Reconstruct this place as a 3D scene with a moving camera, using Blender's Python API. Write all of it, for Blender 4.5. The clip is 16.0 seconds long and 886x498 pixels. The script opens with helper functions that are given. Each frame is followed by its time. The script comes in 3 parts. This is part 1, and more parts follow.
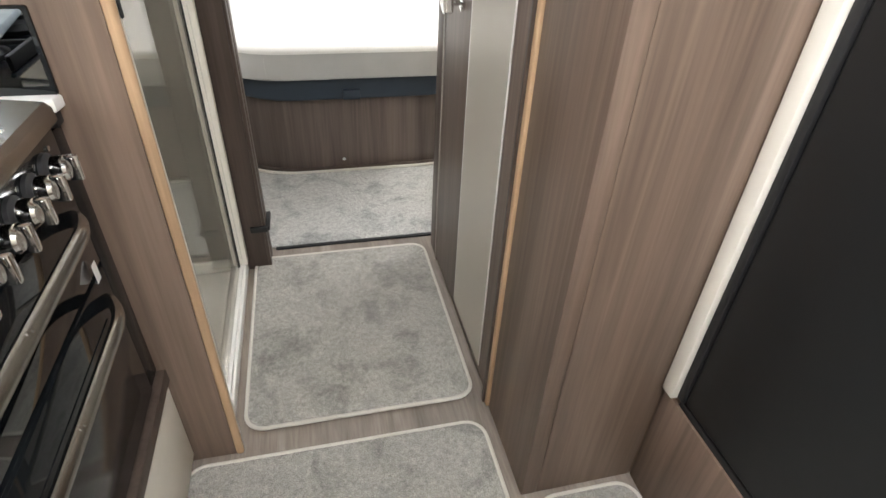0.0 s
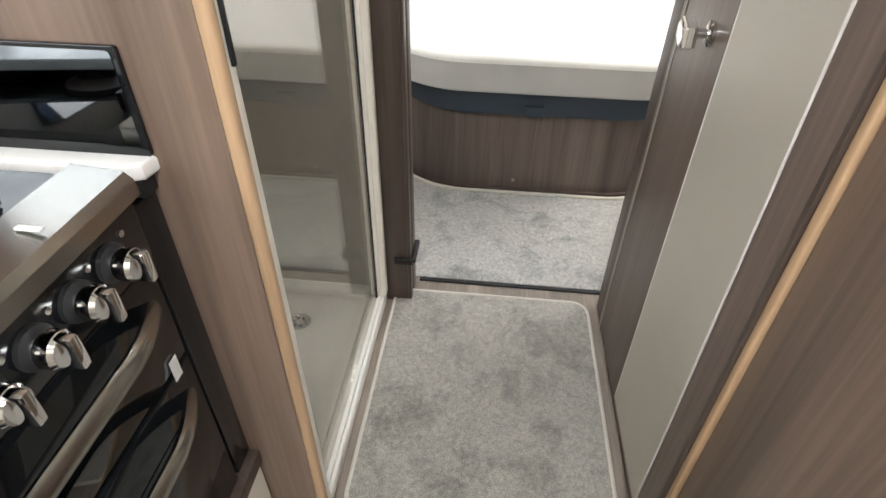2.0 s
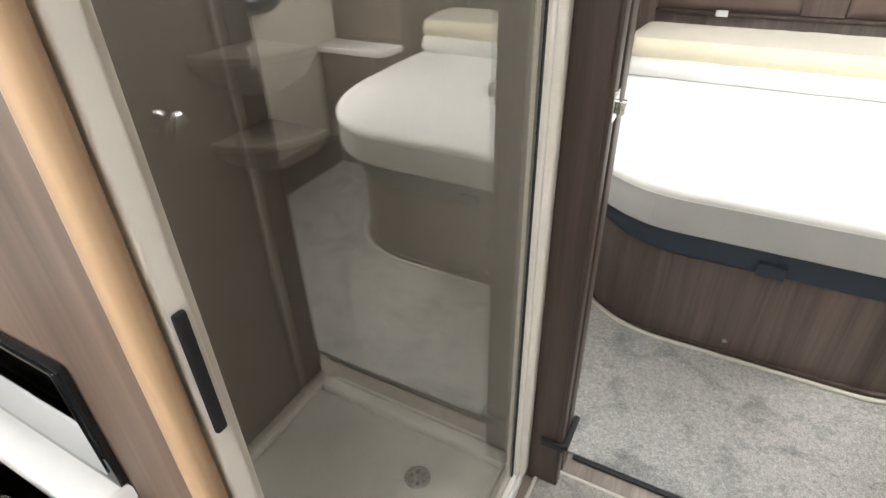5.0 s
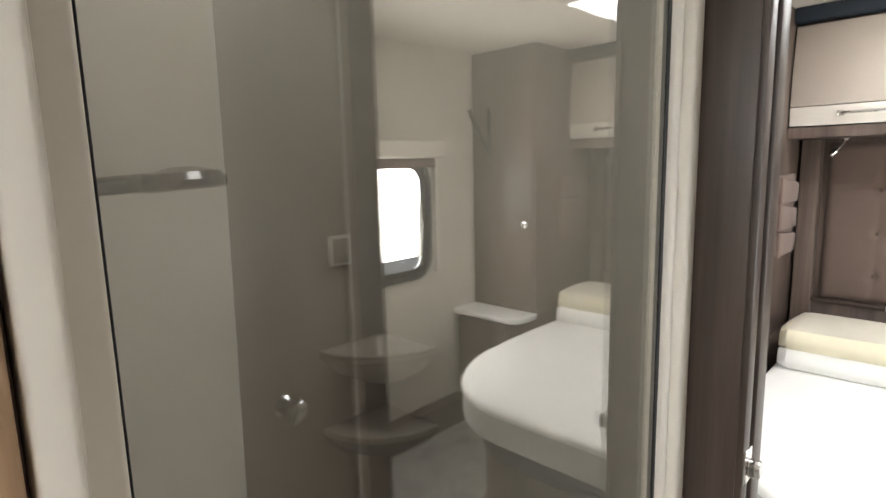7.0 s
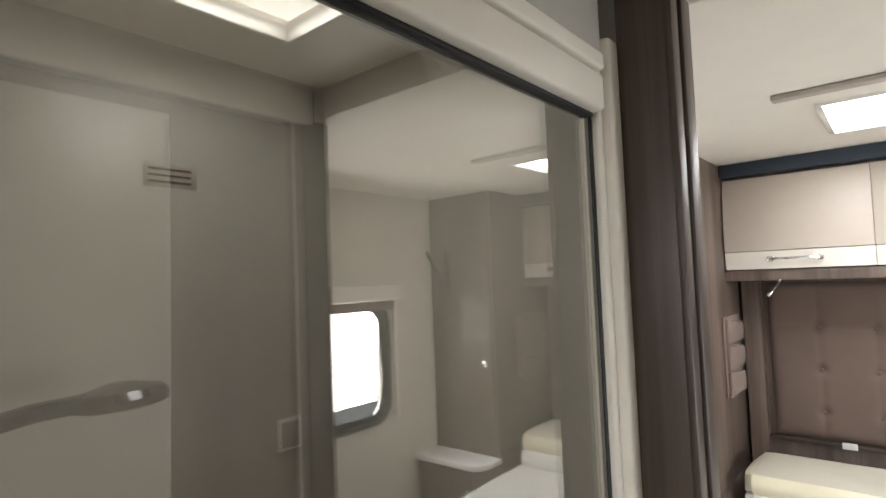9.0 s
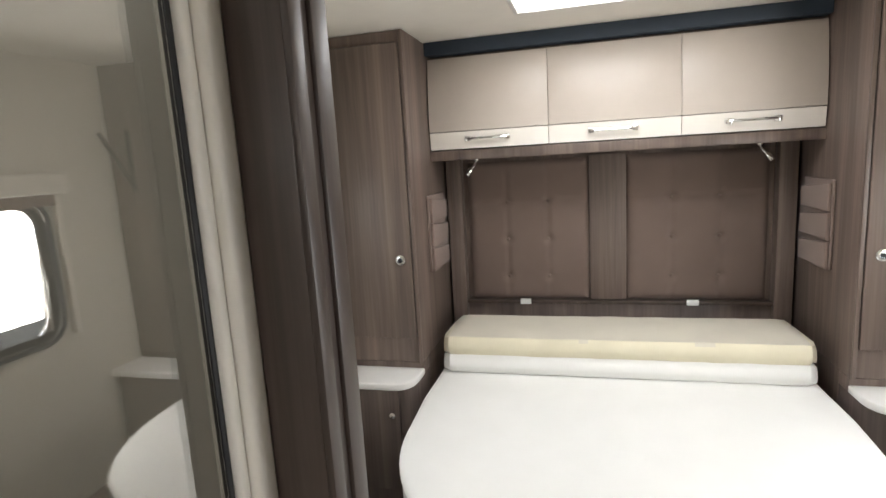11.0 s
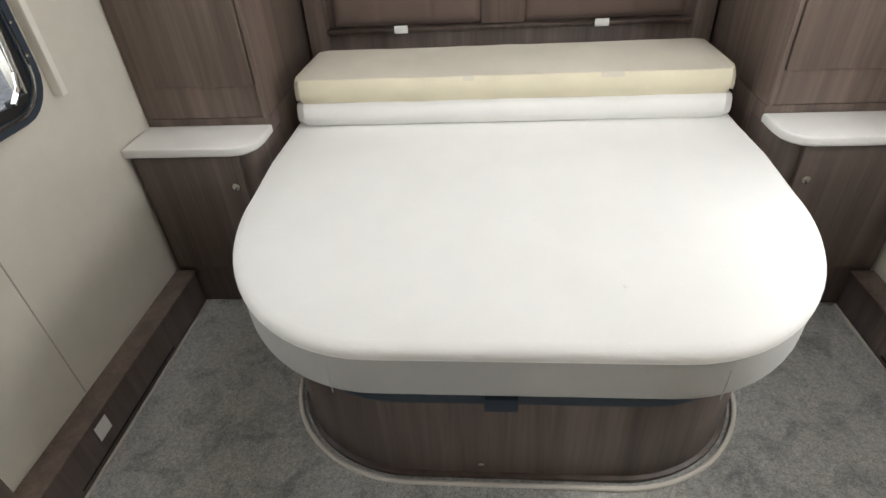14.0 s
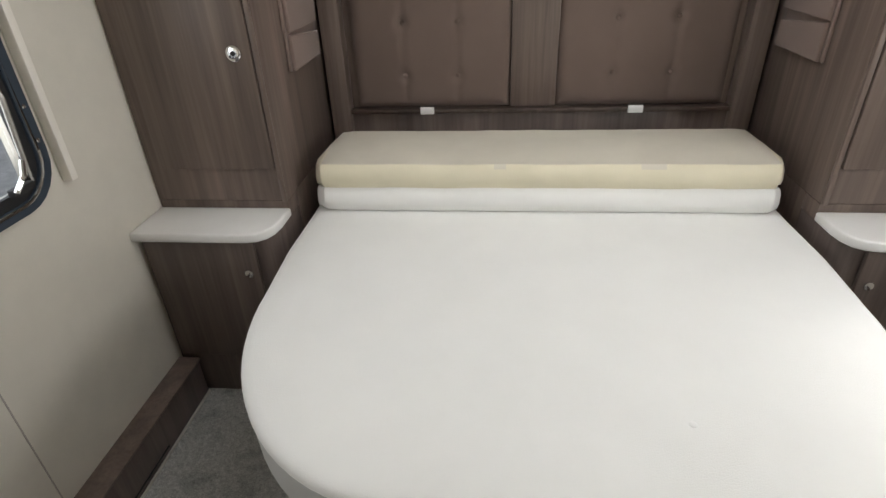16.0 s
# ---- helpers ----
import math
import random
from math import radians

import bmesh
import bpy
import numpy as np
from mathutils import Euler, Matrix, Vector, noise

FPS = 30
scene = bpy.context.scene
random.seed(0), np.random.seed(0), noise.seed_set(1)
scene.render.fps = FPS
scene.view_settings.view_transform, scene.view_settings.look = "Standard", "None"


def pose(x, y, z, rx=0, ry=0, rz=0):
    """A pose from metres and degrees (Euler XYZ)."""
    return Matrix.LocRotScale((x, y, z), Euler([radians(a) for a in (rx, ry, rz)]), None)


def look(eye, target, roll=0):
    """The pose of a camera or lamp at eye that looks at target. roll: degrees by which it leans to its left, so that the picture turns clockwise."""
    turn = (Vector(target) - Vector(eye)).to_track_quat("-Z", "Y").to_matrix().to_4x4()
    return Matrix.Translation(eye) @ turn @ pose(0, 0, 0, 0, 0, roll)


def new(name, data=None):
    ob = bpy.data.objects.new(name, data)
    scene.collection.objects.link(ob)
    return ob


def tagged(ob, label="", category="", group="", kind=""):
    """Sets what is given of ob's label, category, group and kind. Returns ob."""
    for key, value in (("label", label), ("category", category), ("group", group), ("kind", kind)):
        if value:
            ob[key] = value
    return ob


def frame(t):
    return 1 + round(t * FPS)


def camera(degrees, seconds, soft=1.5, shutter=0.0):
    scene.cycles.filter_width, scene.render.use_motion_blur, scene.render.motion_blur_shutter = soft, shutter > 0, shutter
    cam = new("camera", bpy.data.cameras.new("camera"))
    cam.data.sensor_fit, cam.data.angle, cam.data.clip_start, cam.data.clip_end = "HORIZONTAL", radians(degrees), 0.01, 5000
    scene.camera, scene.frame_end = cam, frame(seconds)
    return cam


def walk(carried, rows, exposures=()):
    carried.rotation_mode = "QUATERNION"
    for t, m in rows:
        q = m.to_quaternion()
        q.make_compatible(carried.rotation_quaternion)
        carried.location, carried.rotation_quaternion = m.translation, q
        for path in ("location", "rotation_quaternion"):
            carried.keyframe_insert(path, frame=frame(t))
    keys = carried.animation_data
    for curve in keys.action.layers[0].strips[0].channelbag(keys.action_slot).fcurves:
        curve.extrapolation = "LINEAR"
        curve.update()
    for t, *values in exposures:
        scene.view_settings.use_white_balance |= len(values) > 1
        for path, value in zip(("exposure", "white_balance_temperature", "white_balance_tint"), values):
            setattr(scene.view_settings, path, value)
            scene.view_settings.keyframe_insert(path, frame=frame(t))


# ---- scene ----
cam = camera(77.9, 16.0)
PATH = [
    (0, (-0.02, 0.413, 1.208), (0.392, 1.98, 0.035), 2.9),
    (0.5, (-0.003, 0.507, 1.207), (0.218, 2.085, -0.002), 3.0),
    (1, (0.024, 0.629, 1.204), (0.091, 2.211, -0.018), 2.1),
    (1.5, (0.031, 0.704, 1.201), (-0.029, 2.277, -0.032), 1.6),
    (2, (-0.003, 0.778, 1.201), (-0.147, 2.344, -0.035), 1.0),
    (2.5, (-0.037, 0.852, 1.208), (-0.238, 2.41, -0.029), 1.0),
    (3, (-0.04, 0.915, 1.204), (-0.302, 2.459, -0.04), 0.9),
    (3.2, (-0.035, 0.939, 1.206), (-0.339, 2.473, -0.04), 0.5),
    (5.5, (-0.047, 1.236, 1.293), (-1.03, 2.681, 0.321), -2.1),
    (6, (-0.046, 1.26, 1.328), (-1.187, 2.702, 0.541), -2.3),
    (6.5, (-0.032, 1.259, 1.362), (-1.302, 2.694, 0.791), -1.9),
    (7, (-0.029, 1.27, 1.386), (-1.399, 2.694, 1.079), -1.4),
    (7.5, (-0.039, 1.267, 1.473), (-1.446, 2.681, 1.334), -1.2),
    (8, (-0.031, 1.273, 1.511), (-1.45, 2.682, 1.541), -0.9),
    (8.2, (-0.032, 1.274, 1.527), (-1.441, 2.69, 1.613), -0.9),
    (10.3, (0.063, 1.36, 1.474), (-0.755, 3.184, 1.418), -2.9),
    (10.5, (0.064, 1.388, 1.481), (-0.672, 3.244, 1.354), -2.9),
    (11, (0.069, 1.498, 1.468), (-0.432, 3.406, 1.137), -3.4),
    (11.5, (0.069, 1.594, 1.44), (-0.236, 3.493, 0.892), -3.7),
    (12, (0.06, 1.647, 1.388), (-0.112, 3.5, 0.657), -3.7),
    (12.5, (0.067, 1.711, 1.353), (-0.039, 3.497, 0.459), -3.6),
    (13, (0.108, 1.809, 1.333), (0.004, 3.516, 0.295), -3.5),
    (13.5, (0.131, 1.871, 1.316), (-0.001, 3.518, 0.188), -3.6),
    (14, (0.12, 1.923, 1.306), (-0.049, 3.53, 0.127), -3.7),
    (14.5, (0.098, 2.0, 1.305), (-0.101, 3.585, 0.102), -3.6),
    (15, (0.07, 2.056, 1.307), (-0.149, 3.653, 0.122), -3.6),
    (15.5, (0.046, 2.079, 1.314), (-0.17, 3.719, 0.19), -3.1),
    (16, (0.051, 2.083, 1.335), (-0.143, 3.8, 0.328), -2.4),
]
walk(cam, [(t, look(eye, target, roll)) for t, eye, target, roll in PATH], exposures=((0, 0.76), (3.2, 0.84), (6, 0.77), (8.2, 0.6), (10.5, 0.2), (12, 0.13), (14, -0.03), (15, -0.16), (16, -0.3)))

# ---- light ----
world = bpy.data.worlds.new("sky")
scene.world = world
world.use_nodes = True
wn = world.node_tree
sky = wn.nodes.new("ShaderNodeTexSky")
sky.sky_type, sky.sun_disc = "NISHITA", False
sky.sun_elevation, sky.sun_rotation = radians(48), radians(70)
bgn = wn.nodes["Background"]
bgn.inputs["Strength"].default_value = 0.15
wn.links.new(sky.outputs[0], bgn.inputs["Color"])

sun = new("sun", bpy.data.lights.new("sun", "SUN"))
sun.data.energy, sun.data.angle, sun.data.color = 1.0, radians(12), (1, 0.95, 0.88)
sun.matrix_world = look((6, 3, 7), (0, 2.5, 0))


def area(name, eye, target, sx, sy, watts, color=(1, 1, 1)):
    d = bpy.data.lights.new(name, "AREA")
    d.shape, d.size, d.size_y, d.energy, d.color = "RECTANGLE", sx, sy, watts, color
    o = new(name, d)
    o.matrix_world = look(eye, target)
    return o


# the daylight that comes in by the roof lights and windows
area("daylight_bed_rooflight", (0.18, 3.27, 1.955), (0.18, 3.271, 0), 0.62, 0.38, 3.1, (0.96, 0.98, 1))
# fill for kitchen and corridor, under a roof light added out of view
area("fill_kitchen_rooflight", (0.18, 0.2, 1.955), (0.18, 0.201, 0), 0.66, 0.66, 12.5, (0.97, 0.99, 1))
area("daylight_shower_rooflight", (-0.66, 1.7, 1.955), (-0.66, 1.701, 0), 0.24, 0.24, 0.9, (1, 1, 0.98))
area("daylight_window_west", (-1.0, 2.78, 1.15), (1, 2.78, 0.9), 0.7, 0.44, 3)
area("daylight_window_east", (1.355, 2.78, 1.15), (-1, 2.78, 0.9), 0.7, 0.44, 10.5)
# side fill at a kitchen window that is added out of view
area("fill_window_kitchen", (-1.0, 0.35, 1.3), (1, 0.35, 0.9), 0.8, 0.4, 4)

# ---- materials ----


def nodes(name):
    m = bpy.data.materials.new(name)
    m.use_nodes = True
    t = m.node_tree
    return m, t, t.nodes["Principled BSDF"]


def coords(t, scale, source="Object"):
    tc = t.nodes.new("ShaderNodeTexCoord")
    mp = t.nodes.new("ShaderNodeMapping")
    mp.inputs["Scale"].default_value = scale
    t.links.new(tc.outputs[source], mp.inputs[0])
    return mp.outputs[0]


def noise_tex(t, vec, scale, detail=4.0, rough=0.55, distort=0.0):
    n = t.nodes.new("ShaderNodeTexNoise")
    n.inputs["Scale"].default_value, n.inputs["Detail"].default_value = scale, detail
    n.inputs["Roughness"].default_value, n.inputs["Distortion"].default_value = rough, distort
    t.links.new(vec, n.inputs["Vector"])
    return n.outputs["Fac"]


def ramp(t, fac, stops):
    r = t.nodes.new("ShaderNodeValToRGB")
    e = r.color_ramp.elements
    while len(e) < len(stops):
        e.new(0.5)
    for el, (p, c) in zip(e, stops):
        el.position, el.color = p, (*c, 1)
    t.links.new(fac, r.inputs[0])
    return r.outputs[0]


def mix(t, a, b, fac, mode="MIX"):
    m = t.nodes.new("ShaderNodeMix")
    m.data_type, m.blend_type = "RGBA", mode
    for sock, v in ((m.inputs[0], fac), (m.inputs[6], a), (m.inputs[7], b)):
        if isinstance(v, (int, float)):
            sock.default_value = v
        elif isinstance(v, tuple):
            sock.default_value = (*v, 1)
        else:
            t.links.new(v, sock)
    return m.outputs[2]


def bump(t, bsdf, fac, strength, dist=0.001):
    b = t.nodes.new("ShaderNodeBump")
    b.inputs["Strength"].default_value, b.inputs["Distance"].default_value = strength, dist
    t.links.new(fac, b.inputs["Height"])
    t.links.new(b.outputs[0], bsdf.inputs["Normal"])


def wood(name, light, dark, rough=0.42, stretch=(1, 1, 0.05), scale=17):
    """Wood-print laminate: long broken grain, pores, and slow changes of tone from board to board."""
    m, t, b = nodes(name)
    v = coords(t, stretch)
    grain = noise_tex(t, v, scale, 6, 0.62, 0.6)
    fine = noise_tex(t, coords(t, (stretch[0] * 6, stretch[1] * 6, stretch[2] * 3)), scale, 3)
    broad = noise_tex(t, coords(t, tuple(s * 0.35 for s in stretch)), 9, 2, 0.5, 1.2)
    mid = tuple((p + q) / 2 for p, q in zip(light, dark))
    c = ramp(t, grain, [(0.30, dark), (0.5, mid), (0.68, light)])
    c = mix(t, c, ramp(t, fine, [(0.3, (0.72, 0.70, 0.68)), (0.6, (1, 1, 1))]), 0.7, "MULTIPLY")
    c = mix(t, c, ramp(t, broad, [(0.3, (0.66, 0.645, 0.63)), (0.7, (1.2, 1.16, 1.13))]), 0.85, "MULTIPLY")
    t.links.new(c, b.inputs["Base Color"])
    b.inputs["Roughness"].default_value = rough
    bump(t, b, fine, 0.15, 0.0004)
    return m


def plain(name, color, rough=0.5, metal=0.0, vary=0.06, bumps=0.05, scale=14, fine=260):
    m, t, b = nodes(name)
    v = coords(t, (1, 1, 1))
    n = noise_tex(t, v, scale, 4)
    lo, hi = tuple(c * (1 - vary) for c in color), tuple(min(1, c * (1 + vary)) for c in color)
    t.links.new(ramp(t, n, [(0.3, lo), (0.7, hi)]), b.inputs["Base Color"])
    r = t.nodes.new("ShaderNodeMapRange")
    r.inputs[3].default_value, r.inputs[4].default_value = max(0.02, rough * 0.85), min(1, rough * 1.15)
    t.links.new(n, r.inputs[0])
    t.links.new(r.outputs[0], b.inputs["Roughness"])
    b.inputs["Metallic"].default_value = metal
    if bumps:
        bump(t, b, noise_tex(t, v, fine, 2), bumps, 0.0005)
    return m


def carpet(name, light, dark, pile=420, patch=7):
    """Cut pile: single tufts, and the clouds that brushed and trodden pile shows."""
    m, t, b = nodes(name)
    v = coords(t, (1, 1, 1))
    tuft = noise_tex(t, v, pile, 3, 0.7)
    clump = noise_tex(t, v, 90, 4, 0.65)
    cloud = noise_tex(t, v, patch, 5, 0.6, 0.7)
    c = ramp(t, cloud, [(0.27, dark), (0.51, light)])
    c = mix(t, c, ramp(t, clump, [(0.3, (0.6, 0.6, 0.6)), (0.65, (1.15, 1.15, 1.15))]), 0.75, "MULTIPLY")
    c = mix(t, c, ramp(t, tuft, [(0.34, (0.35, 0.35, 0.35)), (0.62, (1.3, 1.3, 1.3))]), 0.85, "MULTIPLY")
    t.links.new(c, b.inputs["Base Color"])
    b.inputs["Roughness"].default_value = 0.95
    b.inputs["Specular IOR Level"].default_value = 0.1
    b.inputs["Sheen Weight"].default_value = 0.2
    h = t.nodes.new("ShaderNodeMath")
    h.operation = "ADD"
    t.links.new(tuft, h.inputs[0])
    t.links.new(clump, h.inputs[1])
    bump(t, b, h.outputs[0], 0.9, 0.004)
    return m


def fabric(name, color, scale=500, rough=0.9, vary=0.05):
    m, t, b = nodes(name)
    v = coords(t, (1, 1, 1))
    n = noise_tex(t, v, 6, 5)
    t.links.new(ramp(t, n, [(0.3, tuple(c * (1 - vary) for c in color)), (0.7, tuple(min(1, c * (1 + vary)) for c in color))]), b.inputs["Base Color"])
    w = t.nodes.new("ShaderNodeTexVoronoi")
    w.inputs["Scale"].default_value = scale
    t.links.new(v, w.inputs["Vector"])
    b.inputs["Roughness"].default_value = rough
    b.inputs["Sheen Weight"].default_value = 0.15
    b.inputs["Specular IOR Level"].default_value = 0.15
    bump(t, b, w.outputs["Distance"], 0.3, 0.0012)
    return m


def glass_pane(name, mirror, tint):
    """A thin pane: clear and tinted straight through, with a strong coated gloss."""
    m = bpy.data.materials.new(name)
    m.use_nodes = True
    t = m.node_tree
    t.nodes.remove(t.nodes["Principled BSDF"])
    tr, gl, mx = t.nodes.new("ShaderNodeBsdfTransparent"), t.nodes.new("ShaderNodeBsdfGlossy"), t.nodes.new("ShaderNodeMixShader")
    tr.inputs[0].default_value = (*tint, 1)
    gl.inputs["Roughness"].default_value = 0.008
    gl.inputs[0].default_value = (0.95, 0.94, 0.92, 1)
    mx.inputs[0].default_value = mirror
    t.links.new(tr.outputs[0], mx.inputs[1])
    t.links.new(gl.outputs[0], mx.inputs[2])
    t.links.new(mx.outputs[0], t.nodes["Material Output"].inputs[0])
    return m


def glow(name, color, strength):
    m, t, b = nodes(name)
    b.inputs["Base Color"].default_value = (0.8, 0.8, 0.8, 1)
    b.inputs["Emission Color"].default_value = (*color, 1)
    b.inputs["Emission Strength"].default_value = strength
    return m


WALNUT = wood("walnut_laminate", (0.295, 0.215, 0.168), (0.14, 0.099, 0.077))
WALNUT_DARK = wood("dark_walnut_laminate", (0.115, 0.086, 0.072), (0.055, 0.040, 0.033))
WALNUT_BED = wood("bedroom_walnut_laminate", (0.22, 0.17, 0.145), (0.115, 0.088, 0.075))
WALNUT_BASE = wood("bed_base_laminate", (0.19, 0.15, 0.135), (0.10, 0.078, 0.07))
OAK_EDGE = wood("pale_oak_edging", (0.68, 0.48, 0.30), (0.52, 0.35, 0.21), 0.5)
VINYL = wood("vinyl_plank", (0.34, 0.30, 0.26), (0.2, 0.165, 0.14), 0.45, (1, 0.08, 1), 24)
CREAM = plain("cream_wallboard", (0.70, 0.66, 0.58), 0.5, vary=0.03)
CREAM_DOOR = plain("cream_gloss_panel", (0.54, 0.50, 0.435), 0.34, vary=0.012, bumps=0.0)
FRAME_CREAM = plain("cream_plastic_frame", (0.84, 0.80, 0.72), 0.4, vary=0.03)
FRAME_WHITE = plain("white_aluminium_frame", (0.78, 0.76, 0.72), 0.35, vary=0.03)
CEILING = plain("ceiling_board", (0.78, 0.74, 0.67), 0.6, vary=0.02)
SHOWER = plain("shower_wallboard", (0.48, 0.463, 0.425), 0.34, vary=0.03, bumps=0.0)
TRAY = plain("shower_tray_plastic", (0.80, 0.78, 0.73), 0.35, vary=0.04)
WHITE = plain("white_worktop", (0.80, 0.79, 0.77), 0.35, vary=0.02)
GLOSS = plain("white_locker_trim", (0.80, 0.75, 0.68), 0.3, vary=0.02)
LOCKER = plain("cream_locker_door", (0.52, 0.455, 0.395), 0.35, vary=0.02)
NAVY = plain("navy_vinyl", (0.028, 0.042, 0.062), 0.55)
BLACK = plain("black_enamel", (0.012, 0.013, 0.015), 0.16, vary=0.2, bumps=0.01)
BLACKGLASS = plain("black_oven_glass", (0.008, 0.010, 0.012), 0.04, bumps=0.0)
FRIDGE = plain("charcoal_fridge_door", (0.008, 0.009, 0.010), 0.5, vary=0.15, bumps=0.12)
RUBBER = plain("black_rubber", (0.012, 0.012, 0.013), 0.6)
DARKCHROME = plain("dark_chrome", (0.10, 0.10, 0.105), 0.15, 0.9, bumps=0.0)
CHROME = plain("chrome", (0.80, 0.80, 0.80), 0.09, 1.0, bumps=0.0)
STEEL = plain("brushed_steel", (0.37, 0.355, 0.33), 0.26, 1.0, bumps=0.1)
MAT = carpet("grey_mat_pile", (0.48, 0.46, 0.415), (0.25, 0.24, 0.215))
BEDCARPET = carpet("grey_fitted_carpet", (0.54, 0.535, 0.51), (0.28, 0.285, 0.275), patch=9)
BINDING = fabric("pale_mat_binding", (0.62, 0.59, 0.53), 900)
TICKING = fabric("white_mattress_ticking", (0.80, 0.795, 0.77), 420, vary=0.02)
TICKING_SIDE = fabric("grey_ribbed_mattress_border", (0.47, 0.47, 0.46), 260, vary=0.04)
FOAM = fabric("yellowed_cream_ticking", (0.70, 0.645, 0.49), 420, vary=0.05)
FOAM_TOP = fabric("dull_cream_ticking", (0.62, 0.575, 0.48), 420, vary=0.05)
PADDING = fabric("brown_suede_padding", (0.17, 0.125, 0.105), 700)
POCKET = fabric("taupe_pocket_cloth", (0.23, 0.17, 0.145), 700)
PLASTIC_GREY = plain("grey_plastic", (0.42, 0.38, 0.34), 0.5)
WHITEPAPER = plain("white_paper", (0.82, 0.82, 0.80), 0.7, vary=0.02)
FILM = plain("pale_blue_plastic_wrap", (0.55, 0.62, 0.68), 0.25, vary=0.2, bumps=0.4, fine=40)
SHOWERGLASS = glass_pane("coated_shower_glass", 0.22, (0.88, 0.87, 0.84))
WINDOWGLASS = glass_pane("acrylic_window_pane", 0.06, (0.92, 0.93, 0.93))
SKYPANE = glow("daylit_diffuser", (0.97, 0.98, 1.0), 6.0)
SHOWERPANE = glow("dim_daylit_diffuser", (1.0, 0.96, 0.9), 0.9)
OUTSIDE = glow("bright_overcast_distance", (0.93, 0.96, 1.0), 2.6)

# ---- building blocks ----


def finish(name, bm, mat, parent, origin, smooth=True):
    me = bpy.data.meshes.new(name)
    bmesh.ops.recalc_face_normals(bm, faces=bm.faces)
    bmesh.ops.translate(bm, verts=bm.verts, vec=-Vector(origin))
    bm.to_mesh(me)
    bm.free()
    me.materials.append(mat)
    if smooth:
        for p in me.polygons:
            p.use_smooth = True
        me.set_sharp_from_angle(angle=radians(35))
    ob = new(name, me)
    if parent:
        ob.parent = parent
        up, base = parent, Vector((0, 0, 0))
        while up:
            base += up.location
            up = up.parent
        ob.location = Vector(origin) - base
    else:
        ob.location = origin
    return ob


def box(name, x0, x1, y0, y1, z0, z1, mat, bev=0.002, parent=None, segs=2):
    bm = bmesh.new()
    bmesh.ops.create_cube(bm, size=1)
    c = Vector(((x0 + x1) / 2, (y0 + y1) / 2, (z0 + z1) / 2))
    bmesh.ops.scale(bm, vec=(abs(x1 - x0), abs(y1 - y0), abs(z1 - z0)), verts=bm.verts)
    bmesh.ops.translate(bm, vec=c, verts=bm.verts)
    if bev:
        bmesh.ops.bevel(bm, geom=bm.edges, offset=bev, segments=segs, profile=0.5, affect="EDGES", clamp_overlap=True)
    return finish(name, bm, mat, parent, c)


def prism(name, outline, lo, hi, mat, bev=0.002, parent=None, segs=2, axis="z"):
    """An outline drawn out from lo to hi along an axis; outline points are the other two coordinates, in order."""
    bm = bmesh.new()

    def at(p, h):
        return {"z": (p[0], p[1], h), "y": (p[0], h, p[1]), "x": (h, p[0], p[1])}[axis]

    a = [bm.verts.new(at(p, lo)) for p in outline]
    b = [bm.verts.new(at(p, hi)) for p in outline]
    n = len(outline)
    bm.faces.new(a)
    bm.faces.new(b)
    for i in range(n):
        bm.faces.new((a[i], a[(i + 1) % n], b[(i + 1) % n], b[i]))
    bmesh.ops.recalc_face_normals(bm, faces=bm.faces)
    if bev:
        rim = [e for e in bm.edges if (e.verts[0] in a) == (e.verts[1] in a)]
        bmesh.ops.bevel(bm, geom=rim, offset=bev, segments=segs, profile=0.5, affect="EDGES", clamp_overlap=True)
    c = Vector(at((sum(p[0] for p in outline) / n, sum(p[1] for p in outline) / n), (lo + hi) / 2))
    return finish(name, bm, mat, parent, c)


def tube(name, pts, r, mat, parent=None, n=10, flat=1.0, closed=False):
    bm = bmesh.new()
    pts = [Vector(p) for p in pts]
    rings = []
    for i, p in enumerate(pts):
        if closed:
            d = pts[(i + 1) % len(pts)] - pts[i - 1]
        else:
            d = pts[min(i + 1, len(pts) - 1)] - pts[max(i - 1, 0)]
        q = d.to_track_quat("Z", "Y")
        rings.append([bm.verts.new(p + q @ Vector((r * math.cos(a), r * flat * math.sin(a), 0))) for a in [2 * math.pi * k / n for k in range(n)]])
    m = len(rings)
    for i in range(m if closed else m - 1):
        u, v = rings[i], rings[(i + 1) % m]
        for k in range(n):
            bm.faces.new((u[k], u[(k + 1) % n], v[(k + 1) % n], v[k]))
    if not closed:
        bm.faces.new(rings[0])
        bm.faces.new(rings[-1])
    return finish(name, bm, mat, parent, sum(pts, Vector()) / len(pts))


def disc(name, centre, axis, profile, mat, parent=None, n=24):
    """A turned part: profile rows are (radius, distance along axis)."""
    bm = bmesh.new()
    q = Vector(axis).to_track_quat("Z", "Y")
    c = Vector(centre)
    rings = [[bm.verts.new(c + q @ Vector((r * math.cos(2 * math.pi * k / n), r * math.sin(2 * math.pi * k / n), h))) for k in range(n)] for r, h in profile]
    for u, v in zip(rings, rings[1:]):
        for k in range(n):
            bm.faces.new((u[k], u[(k + 1) % n], v[(k + 1) % n], v[k]))
    bm.faces.new(rings[0])
    bm.faces.new(rings[-1])
    return finish(name, bm, mat, parent, c)


def thing(name, place, label, category, group="", kind=""):
    o = new(name)
    o.empty_display_size = 0.1
    o.location = place
    return tagged(o, label, category, group, kind)


